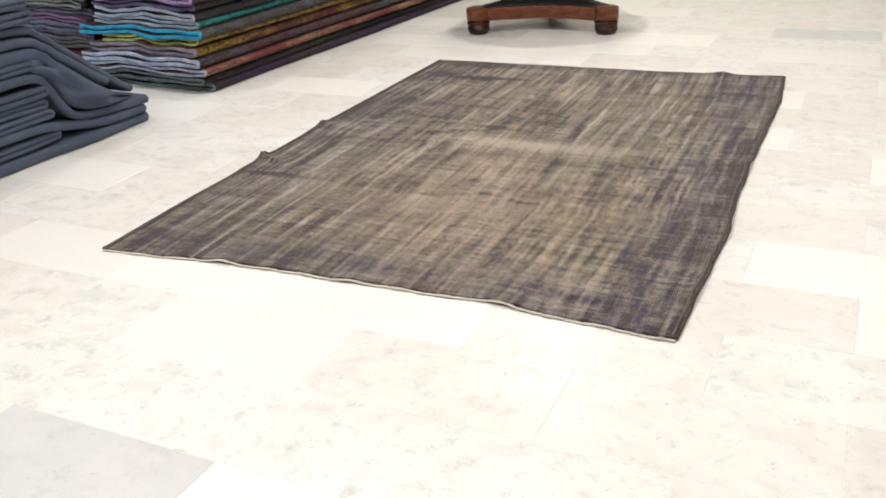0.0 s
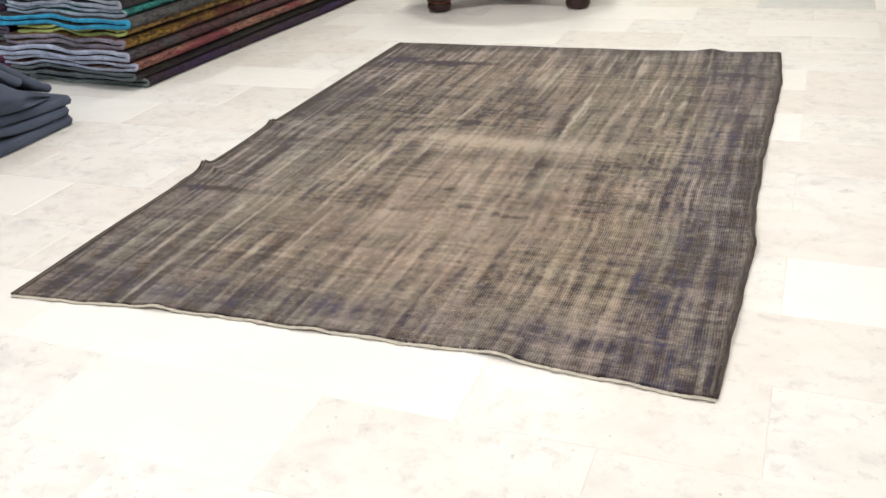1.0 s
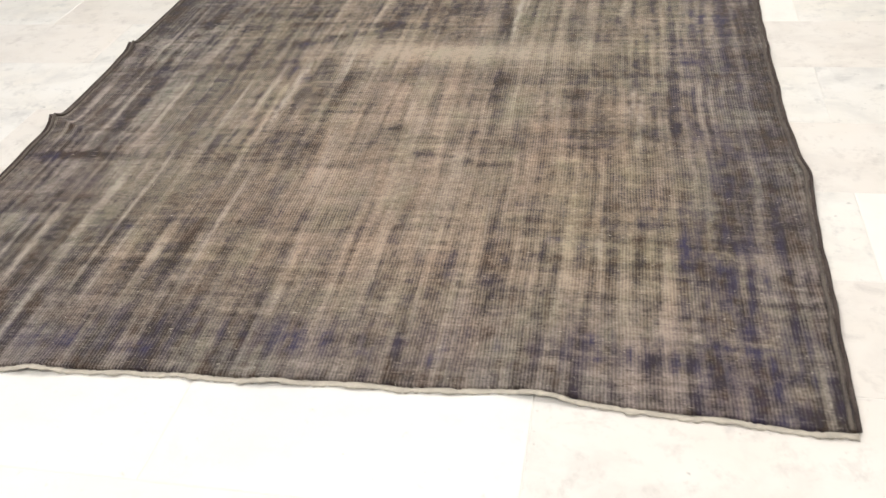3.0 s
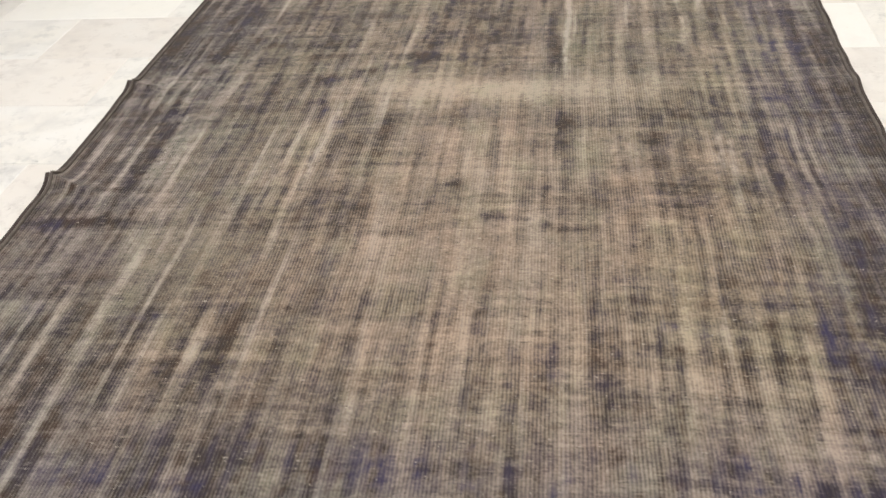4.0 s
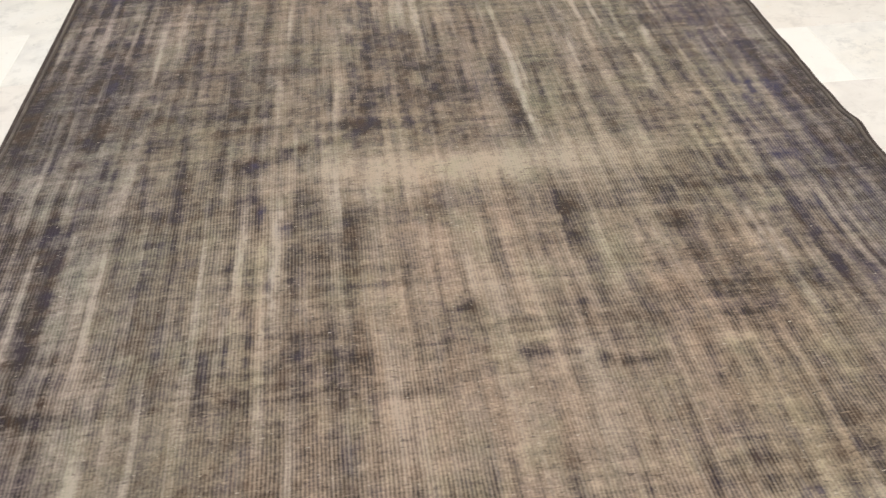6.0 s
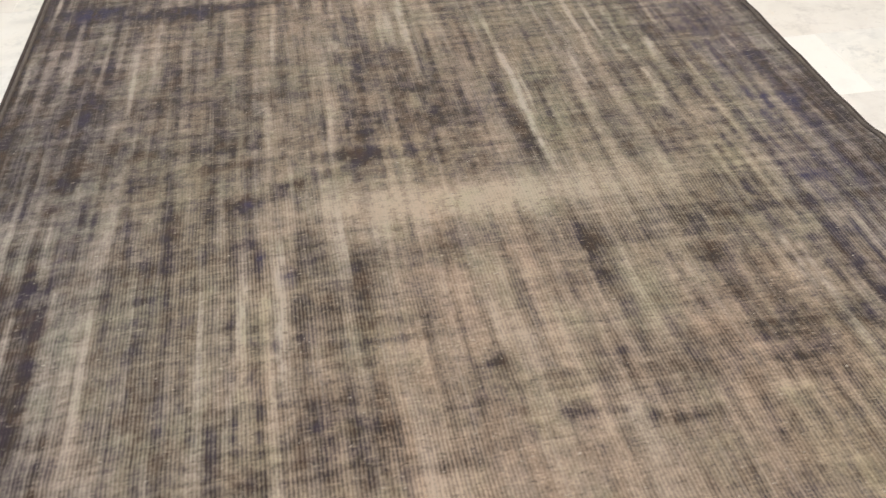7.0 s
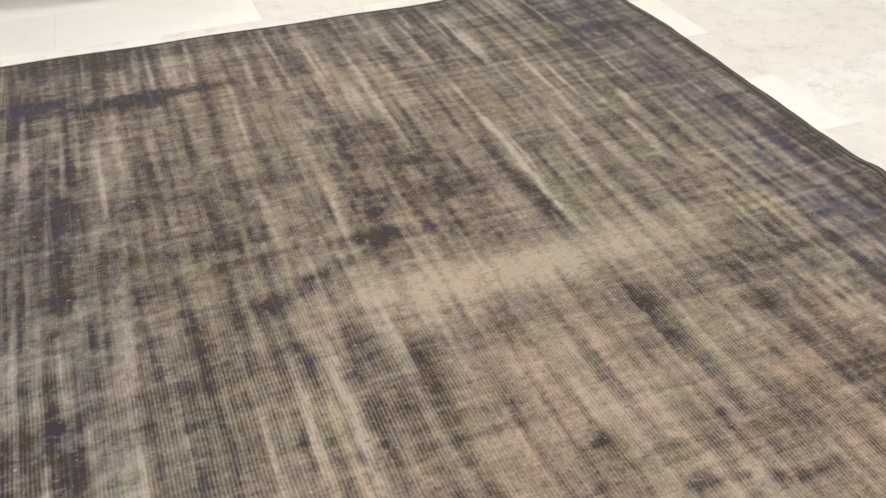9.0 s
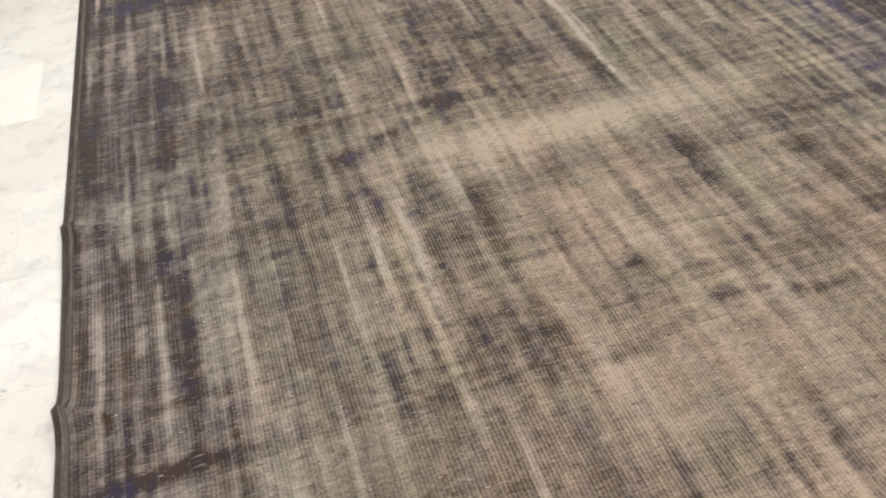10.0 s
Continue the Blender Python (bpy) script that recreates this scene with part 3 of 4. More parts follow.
def band(along, half_wide, height, segments=8, ragged=0.0):
    """A cord of oval section along points (x, y, z), its underside on the given z; ragged makes its width uneven."""
    rng = random.Random(len(along))
    bm = bmesh.new()
    rings = []
    pts = [Vector(p) for p in along]
    for k, p in enumerate(pts):
        way = (pts[min(k + 1, len(pts) - 1)] - pts[max(k - 1, 0)]).normalized()
        side = way.cross(Vector((0, 0, 1))).normalized()
        ring = []
        wide = half_wide * (1 + ragged * rng.uniform(-1, 1))
        for s in range(segments):
            a = 2 * math.pi * s / segments
            ring.append(bm.verts.new(p + side * (wide * math.cos(a)) + Vector((0, 0, height * (0.5 + 0.5 * math.sin(a))))))
        rings.append(ring)
    for a, b in zip(rings, rings[1:]):
        for s in range(segments):
            bm.faces.new((a[s], a[(s + 1) % segments], b[(s + 1) % segments], b[s]))
    bm.faces.new(rings[0])
    bm.faces.new(rings[-1][::-1])
    return bm


def worn_rug():
    nx, ny = 430, 610
    s, t = np.meshgrid(np.linspace(0, 1, nx), np.linspace(0, 1, ny), indexing="ij")
    x, y = s * RUG_W, t * RUG_L
    for _ in range(3):
        y = rug_bottom(x) * (1 - t) + rug_top(x) * t
        x = rug_left(y) * (1 - s) + rug_right(y) * s
    z = 0.009 + rug_lift(x, y)
    verts = np.stack([x, y, z], -1).reshape(-1, 3)
    i = np.arange(nx * ny).reshape(nx, ny)
    faces = np.stack([i[:-1, :-1], i[1:, :-1], i[1:, 1:], i[:-1, 1:]], -1).reshape(-1, 4)
    rim = np.concatenate([i[:, 0], i[-1, 1:], i[-2::-1, -1], i[0, -2:0:-1]])
    low = nx * ny + np.arange(len(rim))
    verts = np.concatenate([verts, verts[rim] - (0, 0, 0.0075)])
    faces = np.concatenate([faces, np.stack([rim, low, np.roll(low, -1), np.roll(rim, -1)], -1)])
    data = bpy.data.meshes.new("wool_surface")
    data.from_pydata(verts.tolist(), [], faces.tolist())
    pale, wear, blue = rug_dye(x, y, nx, ny)
    dye = data.color_attributes.new("dye", "FLOAT_COLOR", "POINT")
    rgba = np.ones((len(verts), 4), dtype=np.float32)
    rgba[: nx * ny, :3] = pale.reshape(-1, 3)
    rgba[nx * ny :, :3] = rgba[rim, :3]
    dye.data.foreach_set("color", rgba.ravel())
    for key, values in (("wear", wear), ("indigo", blue)):
        flat = np.zeros(len(verts), dtype=np.float32)
        flat[: nx * ny] = values.ravel()
        flat[nx * ny :] = flat[rim]
        data.attributes.new(key, "FLOAT", "POINT").data.foreach_set("value", flat)
    for p in data.polygons:
        p.use_smooth = True
    data.materials.append(rug_material())
    rug = tagged(new("rug"), "large worn grey-brown overdyed wool rug lying on the floor", "rug")
    pile = new("wool_surface", data)
    pile.parent = rug
    ivory = cloth("ivory_selvedge", (0.68, 0.63, 0.54), (0.46, 0.42, 0.37), 40.0, 0.8, 0.0)
    binding = cloth("dark_binding", (0.062, 0.048, 0.045), (0.10, 0.082, 0.075), 14.0)
    grey = cloth("grey_binding", (0.17, 0.145, 0.125), (0.10, 0.085, 0.08), 14.0)
    xs = np.linspace(0.046, 1.912, 320)
    edge = [(a, float(rug_bottom(a)) - 0.005 + 0.0012 * math.sin(a * 67.0) + 0.0008 * math.sin(a * 131.0), 0.0008 + float(rug_lift(a, rug_bottom(a))) + 0.0012 * math.sin(a * 41.0)) for a in xs]
    part("selvedge", band(edge, 0.0066, 0.0045, 8, 0.42), ivory, rug, "ivory woven end strip")
    ys = np.linspace(-0.022, 2.69, 220)
    for off, wide, mat in ((0.004, 0.005, binding), (-0.007, 0.004, grey)):
        edge = [(float(rug_right(b)) + off, b, 0.002 + float(rug_lift(rug_right(b), b)) + (0.004 if off < 0 else 0)) for b in ys]
        part("edge_binding", band(edge, wide, 0.009), mat, rug, "dark overcast side cord")
    ys = np.linspace(-0.018, 2.728, 220)
    for off, wide, mat in ((-0.005, 0.006, binding), (0.008, 0.004, grey)):
        edge = [(float(rug_left(b)) + off, b, 0.002 + float(rug_lift(rug_left(b), b)) + (0.004 if off > 0 else 0)) for b in ys]
        part("edge_binding", band(edge, wide, 0.009), mat, rug, "dark overcast side cord")
    xs = np.linspace(0.078, 1.978, 150)
    edge = [(a, float(rug_top(a)) + 0.003, 0.002 + float(rug_lift(a, rug_top(a)))) for a in xs]
    part("end_binding", band(edge, 0.006, 0.009), binding, rug, "dark turned-under end")


worn_rug()


# ---------------------------------------------------------------- folded rugs in stacks
def ribbon(path, thick, xs, shape=None, taper=0.55):
    """A thick sheet whose section follows path, (along, height) pairs, drawn out over xs (the other way). Returns a bmesh in (x, along, z)."""
    p = np.array(path, float)
    d = np.gradient(p, axis=0)
    d /= np.maximum(np.linalg.norm(d, axis=1, keepdims=True), 1e-9)
    nrm = np.stack([-d[:, 1], d[:, 0]], 1)
    bm = bmesh.new()
    rings = []
    for k, x in enumerate(xs):
        near = min(k, len(xs) - 1 - k)
        h = thick / 2 * (taper if near == 0 else 0.9 if near == 1 else 1.0)
        loop = list(p + nrm * h) + [p[-1] + d[-1] * h * 0.6] + list((p - nrm * h)[::-1]) + [p[0] - d[0] * h * 0.6]
        ring = []
        for a, z in loop:
            co = Vector((x, a, z))
            ring.append(bm.verts.new(shape(co) if shape else co))
        rings.append(ring)
    n = len(rings[0])
    for a, b in zip(rings, rings[1:]):
        for k in range(n):
            bm.faces.new((a[k], a[(k + 1) % n], b[(k + 1) % n], b[k]))
    half = len(p)
    for ring, flip in ((rings[0], False), (rings[-1], True)):
        up, down = ring[:half], ring[half + 1 : 2 * half + 1][::-1]
        for k in range(half - 1):
            quad = (up[k], up[k + 1], down[k + 1], down[k])
            bm.faces.new(quad if flip else quad[::-1])
        bm.faces.new((up[-1], ring[half], down[-1]))
        bm.faces.new((up[0], down[0], ring[-1]))
    return bm


def curve(points, steps=8):
    """Points joined by a smooth line."""
    p = [np.array(q, float) for q in points]
    out = []
    for k in range(len(p) - 1):
        a, b, c, d = p[max(k - 1, 0)], p[k], p[k + 1], p[min(k + 2, len(p) - 1)]
        for s in range(steps):
            t = s / steps
            out.append(0.5 * (2 * b + (c - a) * t + (2 * a - 5 * b + 4 * c - d) * t * t + (3 * b - a - 3 * c + d) * t**3))
    return out + [p[-1]]


def folded_stack(corner, turn, wide, long, rugs, seed, group, sag, tone=1.0):
    """Rugs folded once along their length, fold towards +x, laid on one another. corner: the near right foot of the stack."""
    rng = random.Random(seed)
    count = 40
    along = np.linspace(-wide, -0.03, count)
    top = np.zeros(count)
    base = pose(corner[0], corner[1], 0, 0, 0, turn)
    for n, (side, second, end, label) in enumerate(rugs):
        thick = rng.uniform(0.0145, 0.0215)
        reach, left = rng.uniform(-0.05, 0.02), rng.uniform(-0.09, 0.05)
        ph = rng.uniform(0, 6.3)
        u = along + reach * (along + wide) / wide
        u = u + left * (1 - (along + wide) / wide)
        level = min(1.0, n / 9.0)
        wave = rng.uniform(0.002, 0.008) * np.sin(along * rng.uniform(6.0, 13.0) + ph) + rng.uniform(0.001, 0.004) * np.sin(along * 29.0 + 2 * ph)
        wave = np.clip(wave, -0.004, 0.010) + sag * level * 0.012 * (along / wide + 0.5) ** 2
        low = top + thick / 2 + 0.002 + np.maximum(wave, 0)
        high = low + thick + 0.006 + rng.uniform(0.003, 0.012) * (0.5 + 0.5 * np.sin(along * rng.uniform(8.0, 17.0) + 3 * ph)) ** 2 * (along < -0.08)
        rise = (high[-1] - low[-1]) / 2
        bend = [(u[-1] + rise * 1.1 * math.sin(a), low[-1] + rise * (1 - math.cos(a))) for a in np.linspace(0, math.pi, 9)[1:-1]]
        path = list(zip(u, low)) + bend + list(zip(u[::-1], high[::-1]))
        inner = rng.randint(0, 1)
        front = rng.uniform(-0.045, 0.035)
        xs = [front, front + 0.004] + list(np.linspace(front + 0.02, long + rng.uniform(-0.1, 0.1), 26))
        wob = rng.uniform(0, 6.3)

        def shape(co, wob=wob):
            # the section runs along x, the sheet is drawn out along y
            a, b, z = co.x, co.y, co.z
            return Vector((b + 0.007 * math.sin(a * 3.1 + wob), a + 0.010 * math.sin(b * 11.0 + wob) + 0.006 * math.sin(b * 27.0 + 2 * wob + z * 90.0), z))

        top = high + thick / 2
        top = 0.65 * top + 0.35 * np.convolve(np.pad(top, 4, mode="edge"), np.ones(9) / 9, "valid")
        ob = tagged(new("folded_rug"), label, "rug", group)
        ob.matrix_world = base
        part("folded_wool", ribbon(path, thick, xs, shape, 0.8), patterned_wool("wool", tuple(c * 1.05 for c in side), second), ob)
        rim = [front - 0.004, front - 0.003, front + 0.001, front + 0.003]
        part("end_edge", ribbon(path, thick * 1.06, rim, shape, 0.85), cloth("wool_end", tuple(c * 1.15 * tone for c in end), tuple(c * 0.60 * tone for c in end), 22.0, 0.7, 0.0), ob)


folded_stack((-0.862, 1.797), -5.3, 0.82, 3.75, (
    ((0.052, 0.036, 0.036), (0.050, 0.030, 0.095), (0.20, 0.24, 0.23), "dark brown and purple folded wool rug"),
    ((0.055, 0.050, 0.038), (0.035, 0.030, 0.035), (0.10, 0.12, 0.13), "dark olive folded wool rug"),
    ((0.34, 0.20, 0.13), (0.20, 0.03, 0.055), (0.36, 0.40, 0.52), "tan and red floral folded wool rug"),
    ((0.075, 0.075, 0.085), (0.11, 0.05, 0.05), (0.42, 0.46, 0.60), "slate grey folded wool rug with lavender end"),
    ((0.34, 0.22, 0.05), (0.14, 0.03, 0.045), (0.24, 0.21, 0.26), "old gold and maroon folded wool rug"),
    ((0.42, 0.27, 0.10), (0.30, 0.20, 0.08), (0.55, 0.62, 0.20), "gold folded wool rug with lime end"),
    ((0.10, 0.10, 0.10), (0.06, 0.06, 0.065), (0.04, 0.33, 0.55), "grey folded wool rug with bright blue end"),
    ((0.05, 0.30, 0.27), (0.04, 0.22, 0.22), (0.40, 0.46, 0.56), "teal folded wool rug with pale blue end"),
    ((0.065, 0.065, 0.075), (0.05, 0.045, 0.05), (0.42, 0.46, 0.55), "dark grey folded wool rug"),
    ((0.08, 0.075, 0.08), (0.05, 0.05, 0.05), (0.16, 0.13, 0.24), "charcoal folded wool rug with violet end"),
    ((0.12, 0.08, 0.12), (0.08, 0.06, 0.09), (0.42, 0.27, 0.50), "lilac folded wool rug"),
    ((0.10, 0.11, 0.12), (0.07, 0.07, 0.08), (0.40, 0.38, 0.46), "pale grey folded wool rug"),
), 5, "stack of folded rugs", 1.0)

folded_stack((-1.71, 1.935), -5.3, 0.85, 2.2, (
    ((0.06, 0.05, 0.06), (0.04, 0.03, 0.04), (0.10, 0.07, 0.12), "dark plum folded wool rug"),
    ((0.10, 0.03, 0.05), (0.07, 0.02, 0.04), (0.16, 0.04, 0.08), "wine red folded wool rug"),
    ((0.14, 0.04, 0.07), (0.08, 0.03, 0.05), (0.30, 0.08, 0.15), "raspberry folded wool rug"),
    ((0.22, 0.06, 0.10), (0.12, 0.04, 0.06), (0.34, 0.10, 0.17), "pink-red folded wool rug"),
    ((0.09, 0.09, 0.08), (0.05, 0.05, 0.05), (0.17, 0.18, 0.17), "olive grey folded wool rug"),
    ((0.10, 0.08, 0.11), (0.06, 0.05, 0.07), (0.24, 0.19, 0.27), "mauve grey folded wool rug"),
    ((0.10, 0.10, 0.14), (0.06, 0.06, 0.09), (0.20, 0.21, 0.30), "slate blue folded wool rug"),
    ((0.14, 0.07, 0.14), (0.09, 0.05, 0.09), (0.30, 0.17, 0.32), "purple folded wool rug"),
    ((0.09, 0.10, 0.13), (0.06, 0.06, 0.08), (0.22, 0.24, 0.33), "blue-grey folded wool rug"),
    ((0.12, 0.12, 0.10), (0.08, 0.08, 0.07), (0.33, 0.34, 0.30), "sage folded wool rug"),
    ((0.10, 0.10, 0.11), (0.07, 0.07, 0.08), (0.28, 0.30, 0.31), "grey folded wool rug"),
), 11, "second stack of folded rugs", 1.5, 0.62)

# ---------------------------------------------------------------- grey felt pile
grey_felt = cloth("grey_felt", (0.094, 0.115, 0.170), (0.066, 0.081, 0.124), 5.0, 0.9, 0.0)


def grey_sheets():
    base = pose(-0.952, -0.031, 0, 0, 0, -4.0)
    rng = random.Random(3)
    far = -1.3
    sheets = []

    def flat(z, end, thick):
        z2 = z + thick * 0.5 + 0.002
        r = thick * 0.26
        bend = [(end + 1.2 * r * math.sin(a), z + r * (1 - math.cos(a))) for a in np.linspace(0, math.pi, 7)[1:-1]]
        steps = np.linspace(far, end, 14)
        wob = rng.uniform(0, 6.3)
        low = [(a, z + 0.003 * math.sin(a * 7 + wob)) for a in steps]
        high = [(a, z + 2 * r + 0.003 * math.sin(a * 7 + wob)) for a in steps[::-1]]
        sheets.append((low + bend + high, thick * 0.5, rng.uniform(-0.012, 0.004), 0.9))

    flat(0.072, 0.80, 0.046)
    flat(0.172, 0.775, 0.046)
    flat(0.222, 0.765, 0.046)
    flat(0.276, 0.775, 0.050)
    flat(0.392, 0.77, 0.044)
    flat(0.590, 0.80, 0.052)
    flat(0.650, 0.78, 0.042)
    for pts, thick, out, wide in (
        (((far, 0.026), (0.0, 0.026), (0.8, 0.026), (1.315, 0.026)), 0.046, 0.01, 0.92),
        (((far, 0.140), (0.3, 0.140), (0.70, 0.138), (0.86, 0.108), (1.05, 0.076), (1.31, 0.073)), 0.038, 0.004, 0.9),
        (((far, 0.350), (0.3, 0.352), (0.68, 0.356), (0.79, 0.325), (0.85, 0.22), (0.93, 0.135), (1.08, 0.118), (1.33, 0.112)), 0.040, 0.0, 0.9),
        (((far, 0.450), (0.3, 0.452), (0.70, 0.452), (0.79, 0.43), (0.84, 0.38)), 0.052, -0.004, 0.88),
        (((far, 0.503), (0.3, 0.504), (0.72, 0.504), (0.81, 0.475), (0.90, 0.405), (1.02, 0.315), (1.12, 0.245)), 0.036, -0.006, 0.88),
        (((far, 0.550), (0.3, 0.551), (0.74, 0.550), (0.85, 0.505), (1.00, 0.39), (1.15, 0.27), (1.285, 0.172)), 0.036, -0.03, 0.86),
    ):
        sheets.append((curve(pts), thick, out, wide))
    for path, thick, out, wide in sheets:
        wob = rng.uniform(0, 6.3)

        def shape(co, wob=wob):
            slack = 0.012 * math.sin(co.y * 8.0 + wob) if co.y > 0.8 else 0.004 * math.sin(co.y * 5.0 + wob)
            hang = 0.010 * math.sin(co.x * 7.0 + wob) if co.y > 0.9 and co.z > 0.2 else 0.0
            return Vector((co.x + slack, co.y + 0.006 * math.sin(co.x * 6 + wob), co.z + hang))

        xs = [out, out - 0.006, out - 0.016] + list(np.linspace(out - 0.05, -wide, 12)) + [-wide - 0.006]
        ob = link_mesh("folded_felt", ribbon(path, thick, xs, shape, 0.5), grey_felt)
        ob.matrix_world = base
        tagged(ob, "slate grey felt rug folded in a slumping pile", "rug", "pile of grey felt rugs")
    # the sheet that has slid down and bulges over the end of the pile
    lower = np.array(curve(((0.74, 0.375), (0.82, 0.325), (0.875, 0.23), (0.945, 0.165), (1.06, 0.142), (1.24, 0.138)), 7))
    upper = np.array(curve(((0.74, 0.43), (0.85, 0.41), (0.95, 0.335), (1.05, 0.256), (1.15, 0.192), (1.25, 0.147)), 7))
    levels = np.linspace(0, 1, 9)
    bm = bmesh.new()
    rings = []
    m = len(lower)
    for depth, scale in ((0.0, 1.0), (-0.30, 1.0), (-0.60, 0.98), (-0.86, 0.94)):
        ring = []
        for t in levels:
            for k in range(m):
                a = lower[k] * (1 - t) + upper[k] * t
                u = k / (m - 1)
                fold = 0.020 * math.sin(9.0 * u + 4.0 * t) + 0.012 * math.sin(17.0 * u - 7.0 * t + 1.0) + 0.006 * math.sin(31.0 * (u + t))
                x = depth + ((0.022 + 0.035 * math.sin(math.pi * t) ** 0.7 * math.sin(math.pi * min(1.0, u * 1.1)) ** 0.6 + fold * math.sin(math.pi * t)) if depth == 0.0 else 0.0)
                ring.append(bm.verts.new((x - 0.03, a[0] * (scale if depth else 1.0), a[1])))
        rings.append(ring)
    for i in range(len(levels) - 1):
        for k in range(m - 1):
            p = i * m + k
            bm.faces.new([rings[0][q] for q in (p, p + 1, p + m + 1, p + m)])
            bm.faces.new([rings[-1][q] for q in (p, p + m, p + m + 1, p + 1)])
    rim = list(range(m)) + [i * m + m - 1 for i in range(1, len(levels))] + [(len(levels) - 1) * m + k for k in range(m - 2, -1, -1)] + [i * m for i in range(len(levels) - 2, 0, -1)]
    for a, b in zip(rings, rings[1:]):
        for p, q in zip(rim, rim[1:] + rim[:1]):
            bm.faces.new((a[p], a[q], b[q], b[p]))
    ob = link_mesh("slumped_felt", bm, grey_felt)
    ob.matrix_world = base
    tagged(ob, "slate grey felt rug bulging down over the pile's end", "rug", "pile of grey felt rugs")


grey_sheets()


# ---------------------------------------------------------------- pedestal table
def pedestal_table():
    table = tagged(new("pedestal_table"), "dark mahogany pedestal table on a platform base", "table")
    table.matrix_world = pose(0.391, 3.832, 0, 0, 0, 8.0)
    reach = 0.482
    corners = [Vector((reach * math.cos(a), reach * math.sin(a))) for a in (radians(-150), radians(-30), radians(90))]
    bm = bmesh.new()
    outline = []
    for q in range(3):
        c0, c1 = corners[q], corners[(q + 1) % 3]
        out = (c0 + c1).normalized()
        for s in range(18):
            t = s / 18
            outline.append(c0.lerp(c1, t) + out * (0.052 - 0.115 * math.sin(math.pi * t) ** 1.2))
    levels = ((0.085, 0.975), (0.092, 1.0), (0.155, 1.0), (0.163, 0.985), (0.168, 0.95))
    rings = [[bm.verts.new((p.x * k, p.y * k, z)) for p in outline] for z, k in levels]
    n = len(outline)
    for a, b in zip(rings, rings[1:]):
        for k in range(n):
            bm.faces.new((a[k], a[(k + 1) % n], b[(k + 1) % n], b[k]))
    bm.faces.new(rings[0][::-1])
    bm.faces.new(rings[-1])
    part("platform", bm, mahogany, table, "mahogany platform with hollowed sides")
    for c in corners:
        foot = part("foot", lathe(((0.045, 0.0), (0.062, 0.006), (0.073, 0.025), (0.074, 0.042), (0.066, 0.056), (0.062, 0.060), (0.070, 0.064), (0.076, 0.072), (0.076, 0.080), (0.06, 0.09)), 28,
                           c.x, c.y), dark_mahogany, table, "dark turned bun foot")
        part("ring", lathe(((0.070, 0.0585), (0.0745, 0.0600), (0.0745, 0.0630), (0.070, 0.0645)), 28, c.x, c.y), mahogany, foot, "thin turned mahogany ring")
        part("drum", lathe(((0.070, 0.0895), (0.078, 0.094), (0.078, 0.160), (0.074, 0.168), (0.060, 0.173)), 28, c.x, c.y), mahogany, table, "round mahogany corner block")
    bm = bmesh.new()
    levels = ((0.1685, 0.93), (0.176, 0.92), (0.186, 0.80), (0.198, 0.68), (0.215, 0.60), (0.235, 0.56), (0.255, 0.55))
    rings = [[bm.verts.new((p.x * k, p.y * k, z)) for p in outline] for z, k in levels]
    for a, b in zip(rings, rings[1:]):
        for k in range(n):
            bm.faces.new((a[k], a[(k + 1) % n], b[(k + 1) % n], b[k]))
    bm.faces.new(rings[0][::-1])
    bm.faces.new(rings[-1])
    part("plinth", bm, ebonised, table, "black plinth with hollowed sides")
    part("column", lathe(((0.13, 0.256), (0.12, 0.34), (0.09, 0.45), (0.10, 0.56), (0.13, 0.66), (0.18, 0.70), (0.18, 0.715)), 12), ebonised, table, "black faceted column", False)
    part("tabletop", lathe(((0.44, 0.714), (0.485, 0.716), (0.50, 0.724), (0.50, 0.744), (0.49, 0.752), (0.47, 0.754)), 64), mahogany, table, "round mahogany top")


pedestal_table()

# ---------------------------------------------------------------- recessed ceiling lamps
glow = Nodes("lamp_glass")
lamp_glass = glow.done((0.9, 0.88, 0.84), 0.4, Emission_Color=(1.0, 0.93, 0.80, 1.0), Emission_Strength=4.0)
for x, y, w in LAMPS:
    fitting = tagged(new("ceiling_light"), "round recessed ceiling light with a white rim", "lamp", "ceiling lights")
    fitting.matrix_world = pose(x, y, CEILING)
    part("rim", lathe(((0.115, -0.012), (0.14, -0.012), (0.15, -0.004), (0.15, 0.004)), 32), ceiling_paint, fitting)
    part("lens", lathe(((0.10, -0.016), (0.112, -0.014), (0.112, -0.006)), 32), lamp_glass, fitting)

# ---------------------------------------------------------------- floor tiles
TILE_L, TILE_W, TURN = 0.605, 0.30, -1.83
JOINT, ROW0, COL0 = 0.0014, -0.182, 1.1115


def tile_mesh(name, material):
    bm = bmesh.new()
    a, b, c = TILE_L / 2 - JOINT / 2, TILE_W / 2 - JOINT / 2, 0.0015
    rings = [[bm.verts.new((sx * (a - d), sy * (b - d), z)) for sx, sy in ((-1, -1), (1, -1), (1, 1), (-1, 1))] for d, z in ((0, -0.012), (0, -c * 0.8), (c, 0.0))]
    for p, q in zip(rings, rings[1:]):
        for k in range(4):
            bm.faces.new((p[k], p[(k + 1) % 4], q[(k + 1) % 4], q[k]))
    bm.faces.new(rings[-1])
    data = bpy.data.meshes.new(name)
    bm.to_mesh(data)
    bm.free()
    data.materials.append(material)
    return data


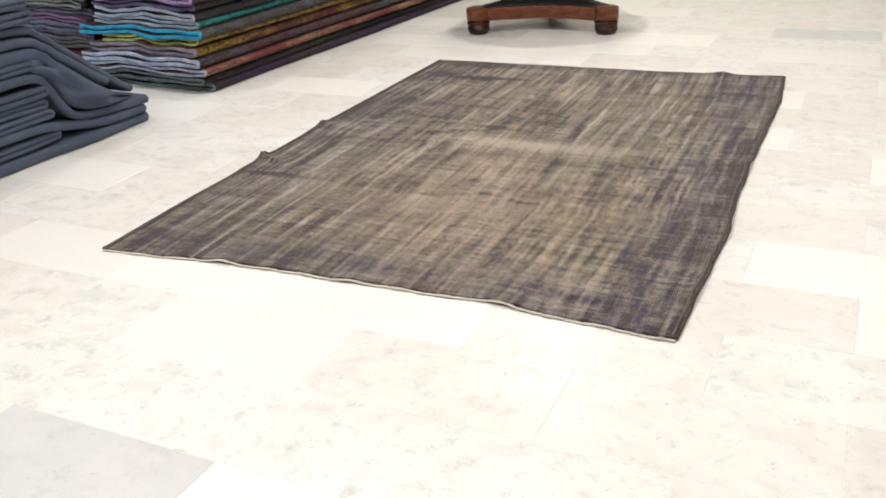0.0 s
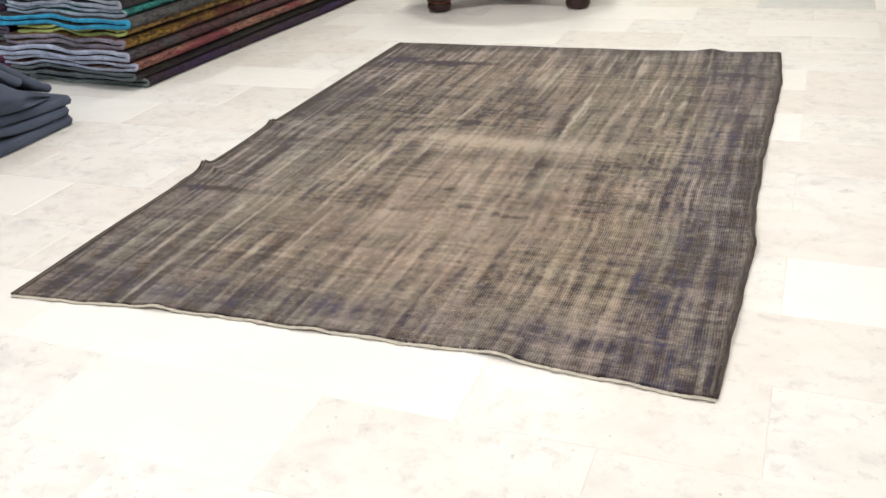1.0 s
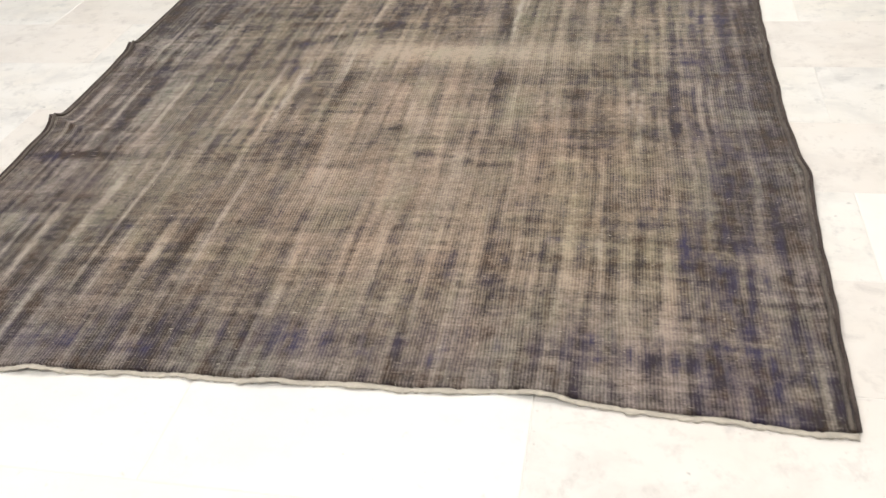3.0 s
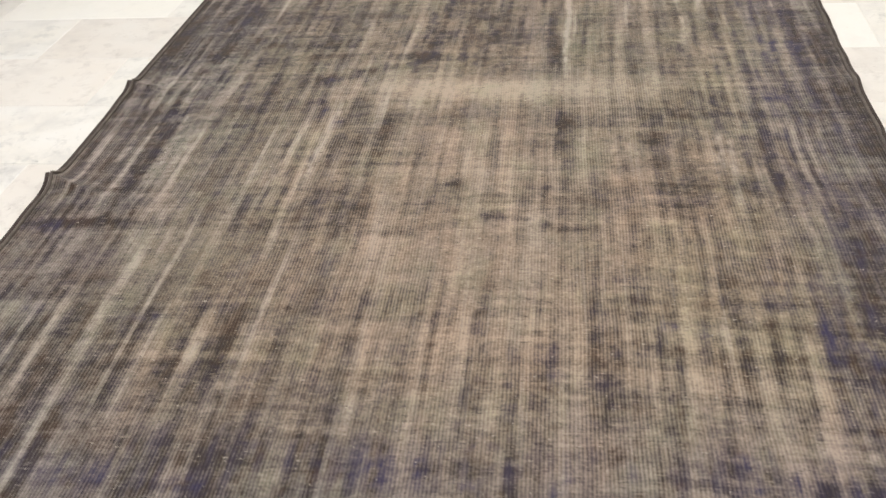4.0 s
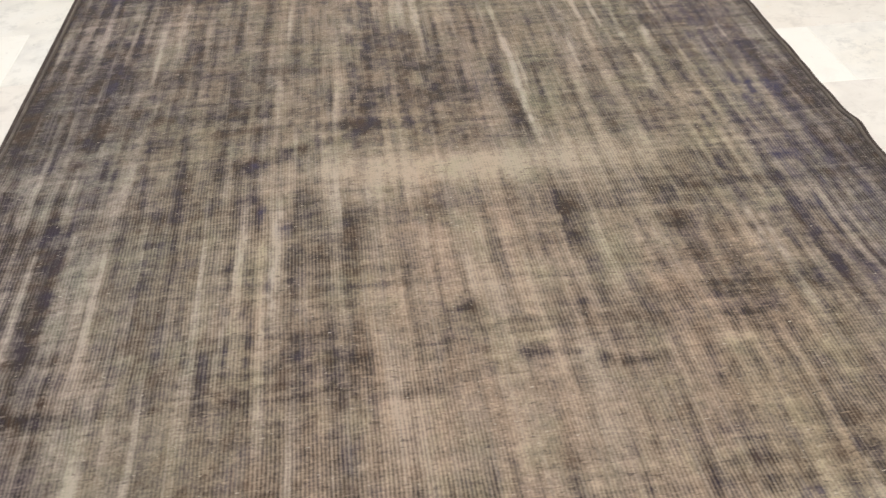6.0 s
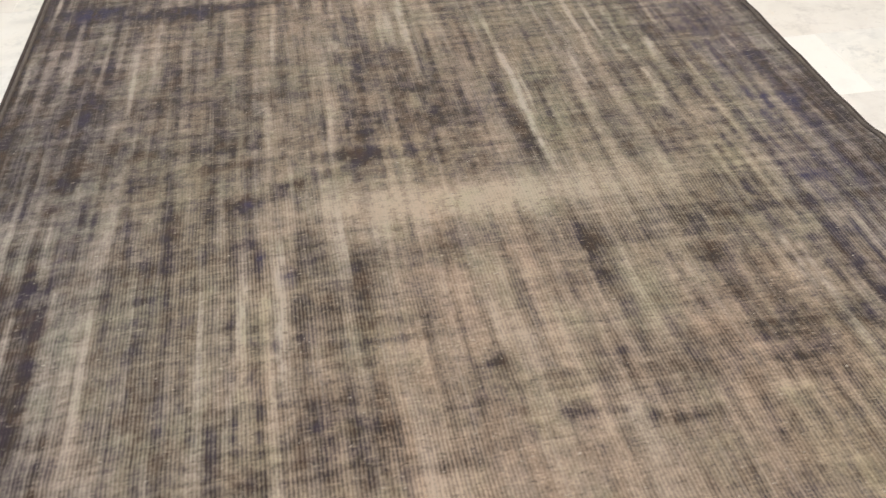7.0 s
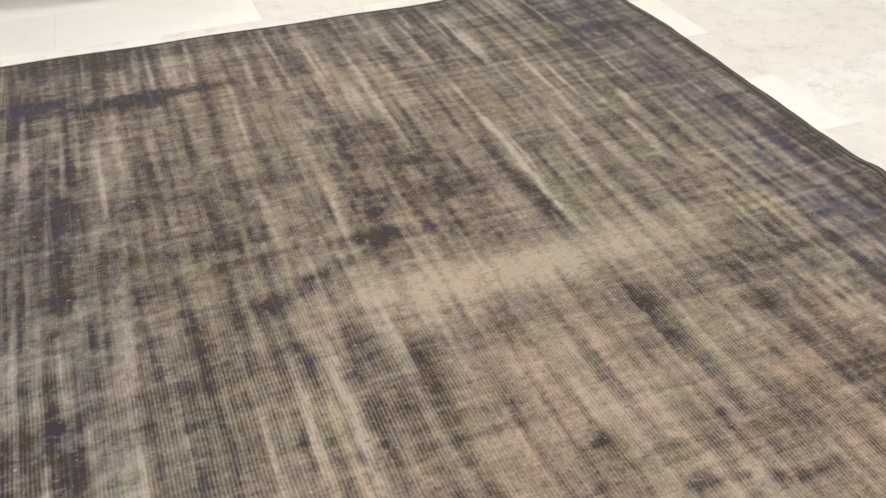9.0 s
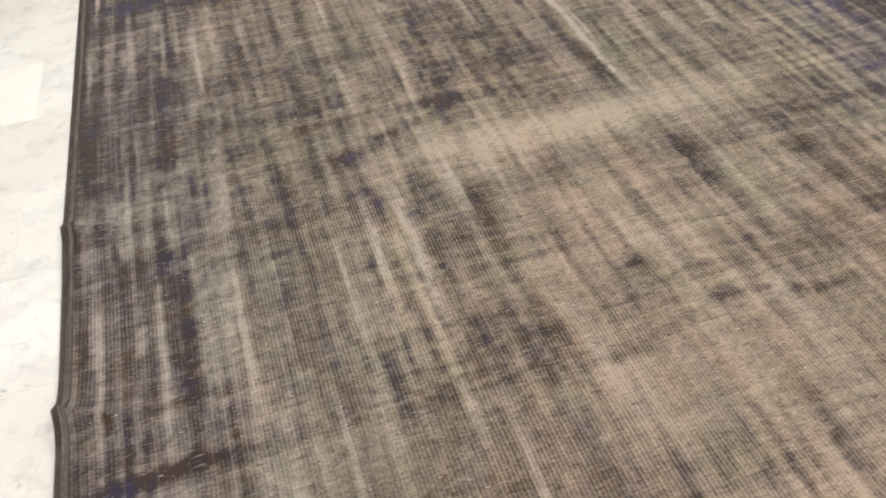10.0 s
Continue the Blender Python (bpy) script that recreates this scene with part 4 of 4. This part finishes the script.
tile_data = {key: tile_mesh("tile_" + key, m) for key, m in marbles.items()}
KNOWN = {(4, 1): "rose", (5, 0): "cream", (6, 1): "rose", (7, 1): "cream", (9, 1): "rose", (14, 1): "grey", (-2, -1): "grey", (8, 2): "rose", (7, -4): "cream", (5, 1): "cream", (1, -3): "white", (7, 0): "white", (3, 1): "white", (0, -1): "white",
         (1, -1): "white", (3, -4): "white", (0, 0): "rose", (1, 0): "rose", (2, 1): "rose", (0, 1): "rose", (2, -3): "cream", (-1, -1): "cream", (-1, 0): "cream", (-1, -2): "cream"}
rng = random.Random(21)
spin = Matrix.Rotation(radians(TURN), 4, "Z")
far_parts = {key: bmesh.new() for key in marbles}
count = 0
for row in range(-13, 28):
    for col in range(-10, 8):
        u = COL0 + (col + (0.5 if row % 2 else 0.0)) * TILE_L + TILE_L / 2
        v = ROW0 + (row - 1) * TILE_W + TILE_W / 2
        at = spin @ Vector((u, v, 0))
        key = KNOWN.get((row, col)) or rng.choices(("white", "cream", "rose", "grey"), (4, 6, 3, 0))[0]
        tilt = pose(0, 0, rng.uniform(-0.0004, 0.0004), rng.uniform(-0.05, 0.05), rng.uniform(-0.04, 0.04), 0)
        if not (X0 + 0.3 < at.x < X1 - 0.3 and Y0 + 0.3 < at.y < Y1 - 0.3):
            continue
        place = Matrix.Translation(at) @ spin @ tilt
        if -1.6 < at.x < 3.2 and -1.9 < at.y < 6.2 and count < 300:
            ob = new("tile", tile_data[key])
            ob.matrix_world = place
            ob.parent = floor
            count += 1
        else:
            bm = far_parts[key]
            a, b = TILE_L / 2 - JOINT / 2, TILE_W / 2 - JOINT / 2
            up = [bm.verts.new(place @ Vector((sx * a, sy * b, 0))) for sx, sy in ((-1, -1), (1, -1), (1, 1), (-1, 1))]
            dn = [bm.verts.new(w.co - Vector((0, 0, 0.012))) for w in up]
            bm.faces.new(up)
            for k in range(4):
                bm.faces.new((dn[k], dn[(k + 1) % 4], up[(k + 1) % 4], up[k]))
for key, bm in far_parts.items():
    tagged(part("outer_tiles", bm, marbles[key], floor, "", False), kind="stuff")
